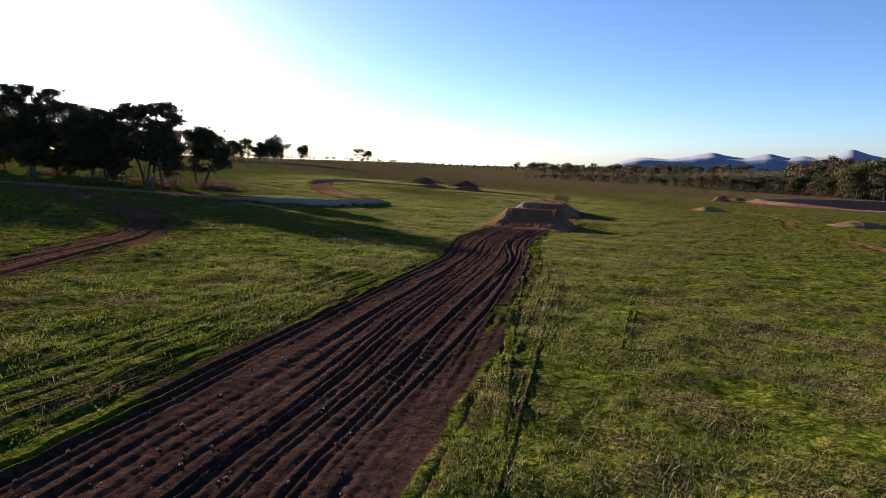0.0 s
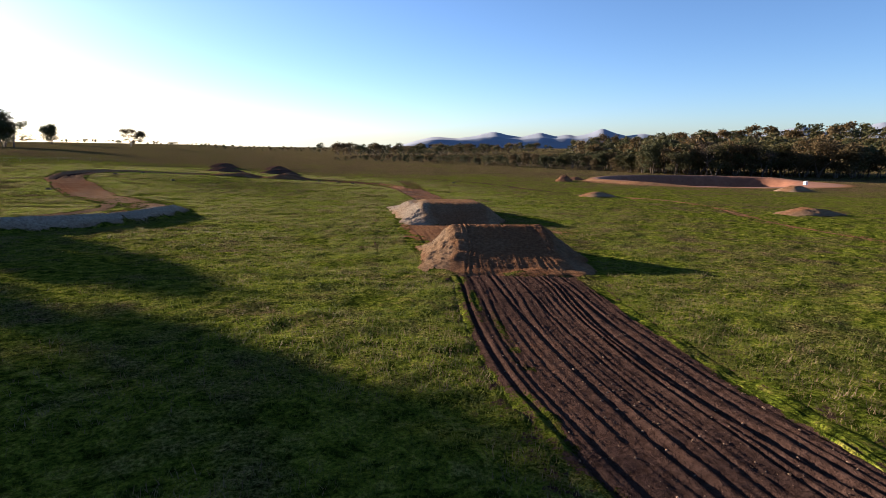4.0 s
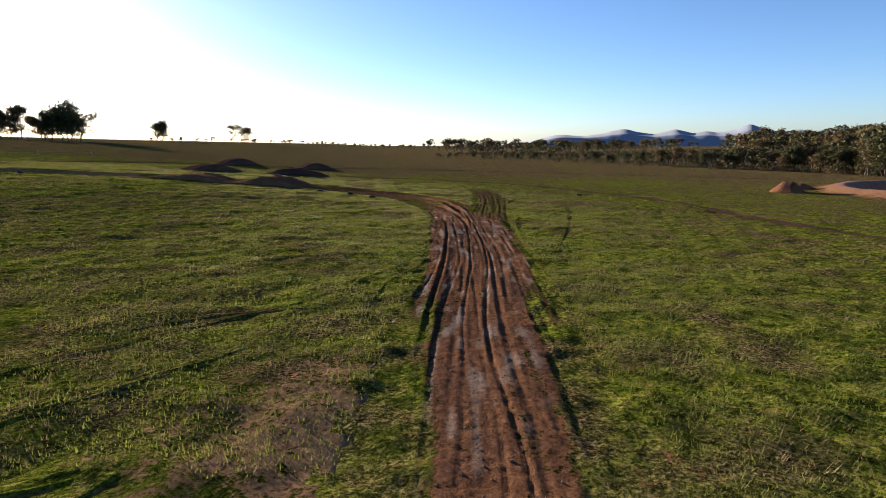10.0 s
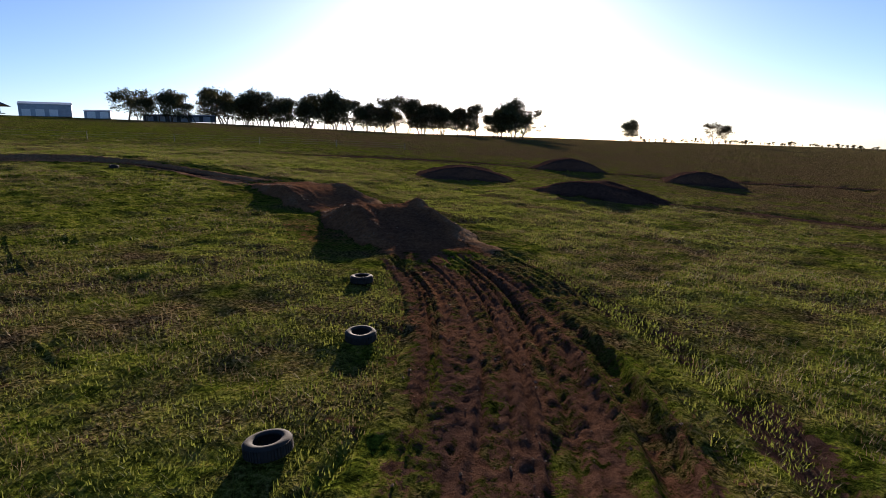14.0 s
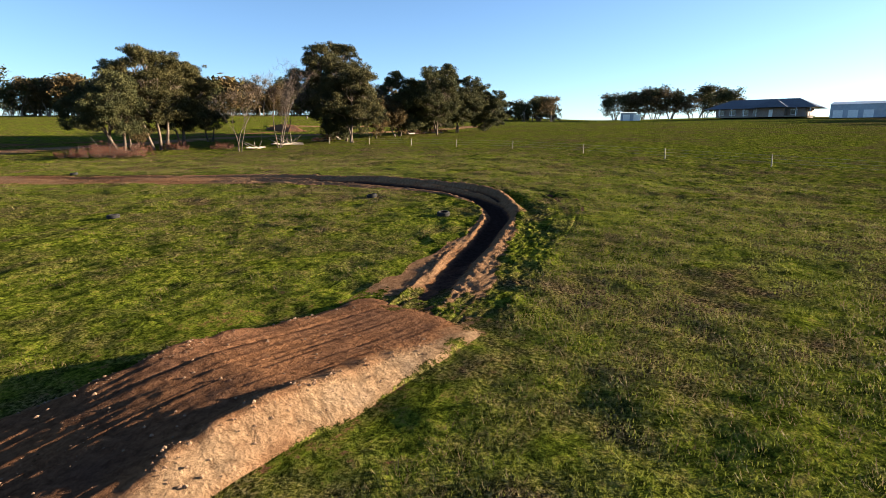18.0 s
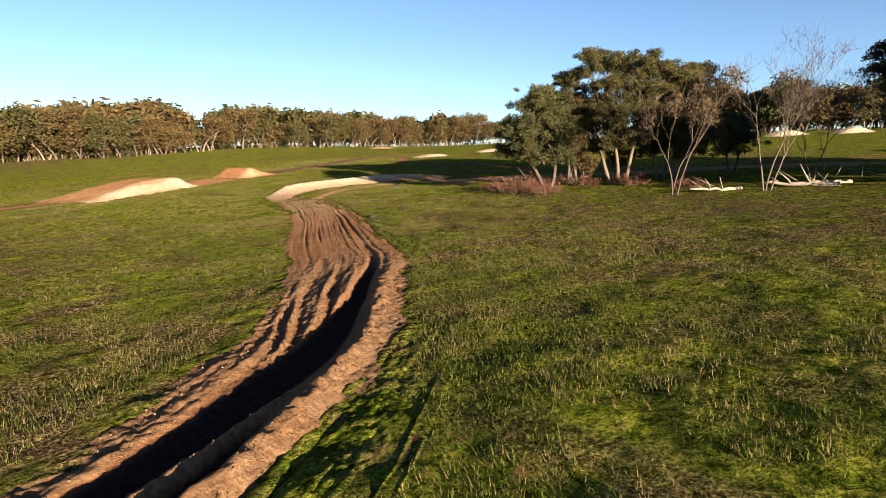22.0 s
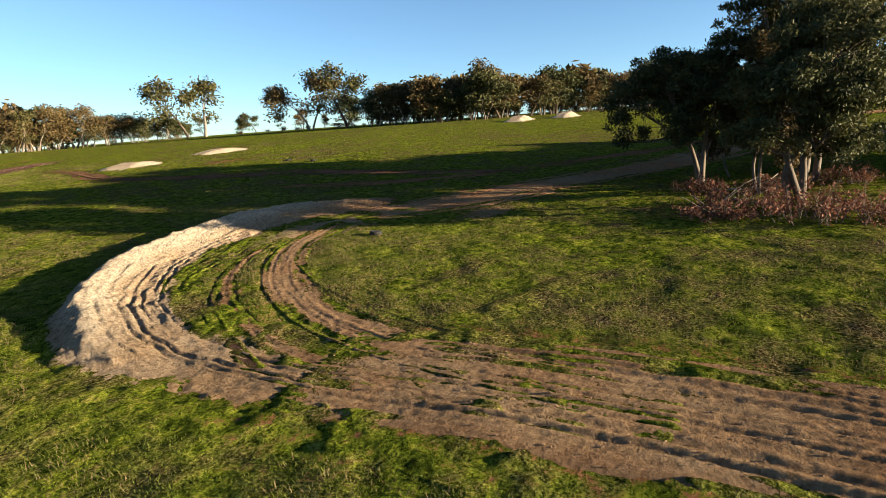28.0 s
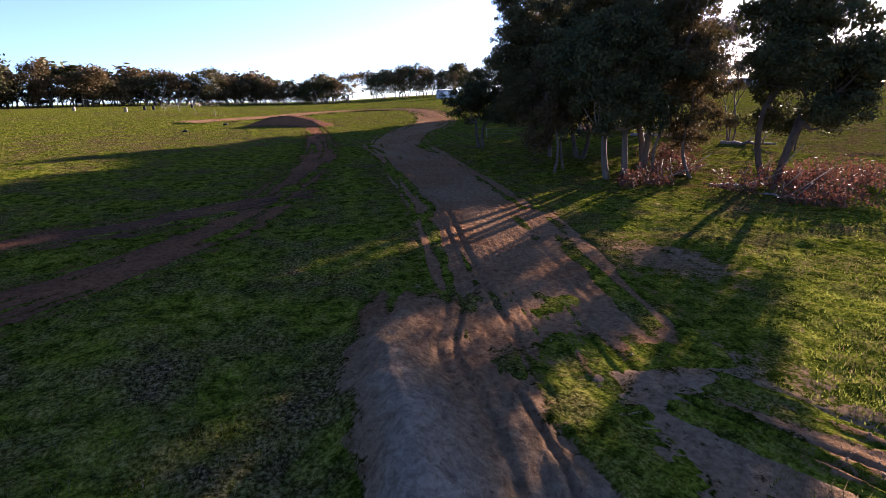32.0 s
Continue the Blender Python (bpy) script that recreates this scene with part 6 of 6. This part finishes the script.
for k, (x, y, tilt, turn) in enumerate(TYRES):
    m = Matrix.LocRotScale((x, y, gz(x, y) + 0.10), Euler((radians(tilt), radians(tilt * 0.7), radians(turn))), None)
    if k == 0:
        tyre.matrix_basis = m
    else:
        copy_thing(tyre, m)


def drum(at, r, h, mat, label):
    bm = bmesh.new()
    bmesh.ops.create_cone(bm, cap_ends=True, segments=20, radius1=r, radius2=r, depth=h, matrix=Matrix.Translation((0, 0, h / 2)))
    ob = new("marker_drum")
    part("body", bm, mat, ob)
    for z in (h * 0.33, h * 0.66, h * 0.97):
        bm = bmesh.new()
        bmesh.ops.create_cone(bm, cap_ends=False, segments=20, radius1=r * 1.04, radius2=r * 1.04, depth=0.04, matrix=Matrix.Translation((0, 0, z)))
        part("rib", bm, mat, ob)
    ob.matrix_basis = pose(at[0], at[1], gz(*at))
    tagged(ob, label, "drum", "drums on the far pasture")


for x, y, mat, label in ((-173.6, 40.9, RUBBER, "black drum standing in the far pasture"), (-199.7, 48.2, RUBBER, "black drum standing in the far pasture"), (-167.8, 27.3, POST, "pale drum standing in the far pasture"),
                         (-177.4, 42.2, RUBBER, "black drum standing in the far pasture"), (-162.5, 39.3, POST, "pale drum standing in the far pasture")):
    drum((x, y), 0.32, 0.95, mat, label)
bm = box(bmesh.new(), (1.6, 0.8, 1.0), (0, 0, 0.5), 0.04)
crate = new("pump_box")
part("body", bm, WHITE, crate, "white painted box")
part("lid", box(bmesh.new(), (1.7, 0.9, 0.08), (0, 0, 1.04), 0.02), WHITE, crate)
crate.matrix_basis = pose(158, 150, gz(158, 150), 0, 0, 20)
tagged(crate, "white pump box beside the dug basin", "box")


# ---------------------------------------------------------------- grass tufts and clods
def outside(x, y, extra=0.0):
    """Whether places lie off the bare soil."""
    free = np.ones(x.shape, bool)
    for _, line, half, *_ in RIBBONS:
        d, _, _ = beside(line, x, y)
        free &= d > half - 0.35 + extra
    d, side, _ = beside(LOOP, x, y)
    free &= ~((side > -2.8) & (side < 3.1) & (d < 3.3))
    d, side, _ = beside(TURN, x, y)
    free &= ~((side > -3.7) & (side < 2.2) & (d < 3.8))
    for cx, cy, ax, ay, length, half in ((9, 56, 0.3, 0.95, 12, 4.2), (15.2, 83, 0.21, 0.97, 23, 5), (7.8, 159.5, -0.9, 0.4, 12, 4.4), (-2.9, 163.2, -0.97, 0.24, 13, 4.4)):
        u, w = (x - cx) * ax + (y - cy) * ay, (x - cx) * ay - (y - cy) * ax
        free &= ~((abs(u) < length / 2) & (abs(w) < half))
    return free


CIRCUIT = [(0, 3), (-3, 14), (0, 32), (8, 58), (16, 82), (22, 108), (25, 136), (22, 156), (9.3, 168.8), (-14.0, 173.5), (-33.8, 164.2), (-39.6, 145.5), (-32.6, 131.5), (-21.0, 117.6), (-11.7, 96.6), (-11.7, 80.3), (-28.0, 73.3)]


def tufts(name, count, reach, seed, mat, label, low, high, blades, wide):
    g = np.random.default_rng(seed)
    q, way, s = curve(CIRCUIT, 1.0)
    k = g.integers(len(q), size=count)
    off = g.normal(size=count) * reach
    x = q[k, 0] + way[k, 1] * off + g.normal(size=count) * 3
    y = q[k, 1] - way[k, 0] * off + g.normal(size=count) * 3
    keep = outside(x, y) & (vnoise(x / 2.3, y / 2.3, seed) + 0.35 * (fbm(x / 11, y / 11, seed + 1) - 0.5) > (0.30 if mat is BLADE else 0.45))
    x, y = x[keep], y[keep]
    n = len(x)
    z = ground(x, y)
    rows = []
    for b in range(blades):
        a = g.random(n) * 6.28
        h = low + (high - low) * g.random(n) ** 1.6
        lean = (0.25 + 0.9 * g.random(n)) * h
        r = 0.22 * g.random(n)
        px, py = x + r * np.cos(a), y + r * np.sin(a)
        w = wide * (0.6 + 0.8 * g.random(n))
        rows.append(np.stack([np.stack([px - w * np.sin(a), py + w * np.cos(a), z - 0.02], -1), np.stack([px + w * np.sin(a), py - w * np.cos(a), z - 0.02], -1),
                              np.stack([px + lean * np.cos(a), py + lean * np.sin(a), z + h], -1)], 1))
    v = np.concatenate(rows).reshape(-1, 3)
    me = mesh_of(name, v, np.arange(len(v)).reshape(-1, 3), mat, False)
    tagged(new(name, me), label, "grass", kind="stuff")


tufts("grass_tufts", 400000, 9, 501, BLADE, "short green pasture grass in uneven tufts", 0.03, 0.11, 4, 0.011)
tufts("dry_grass_tufts", 170000, 10, 502, BLADE_DRY, "dry straw coloured grass stalks among the green", 0.04, 0.19, 4, 0.008)


def clods(count, seed):
    """Loose lumps of earth that lie on the tracks and on the crumbled flanks of the mounds."""
    g = np.random.default_rng(seed)
    base = np.array([(1, 0, 0), (-1, 0, 0), (0, 1, 0), (0, -1, 0), (0, 0, 1), (0, 0, -1)], float)
    tris = np.array([(0, 2, 4), (2, 1, 4), (1, 3, 4), (3, 0, 4), (2, 0, 5), (1, 2, 5), (3, 1, 5), (0, 3, 5)])
    beds = [b for b in SOIL if b[4] > 0]
    share = np.array([b[3].sum() ** 0.5 * (3 if b[4] > 0.05 else 1) for b in beds])
    verts = []
    for (x, y, z, w, big), n in zip(beds, (count * share / share.sum()).astype(int)):
        p = (np.clip(w, 0, 1) ** 2).ravel()
        k = g.choice(p.size, n, p=p / p.sum())
        r = 0.010 + big * g.random(n) ** 6
        at = np.stack([x.ravel()[k] + 0.04 * g.normal(size=n), y.ravel()[k] + 0.04 * g.normal(size=n), z.ravel()[k] + r * 0.25], -1)
        verts.append((at[:, None] + base * (0.65 + 0.7 * g.random((n, 6, 1))) * r[:, None, None] * (1, 1, 0.8)).reshape(-1, 3))
    v = np.concatenate(verts)
    faces = (np.arange(len(v) // 6)[:, None, None] * 6 + tris).reshape(-1, 3)
    me = mesh_of("earth_clods", v, faces, CLOD, False)
    tagged(new("earth_clods", me), "loose brown clods of earth along the track", "clods", kind="stuff")


CLOD = plain_material("earth_clod", (0.09, 0.052, 0.032), (0.25, 0.155, 0.095), 3.0, 0.9, 0.02)
clods(44000, 611)
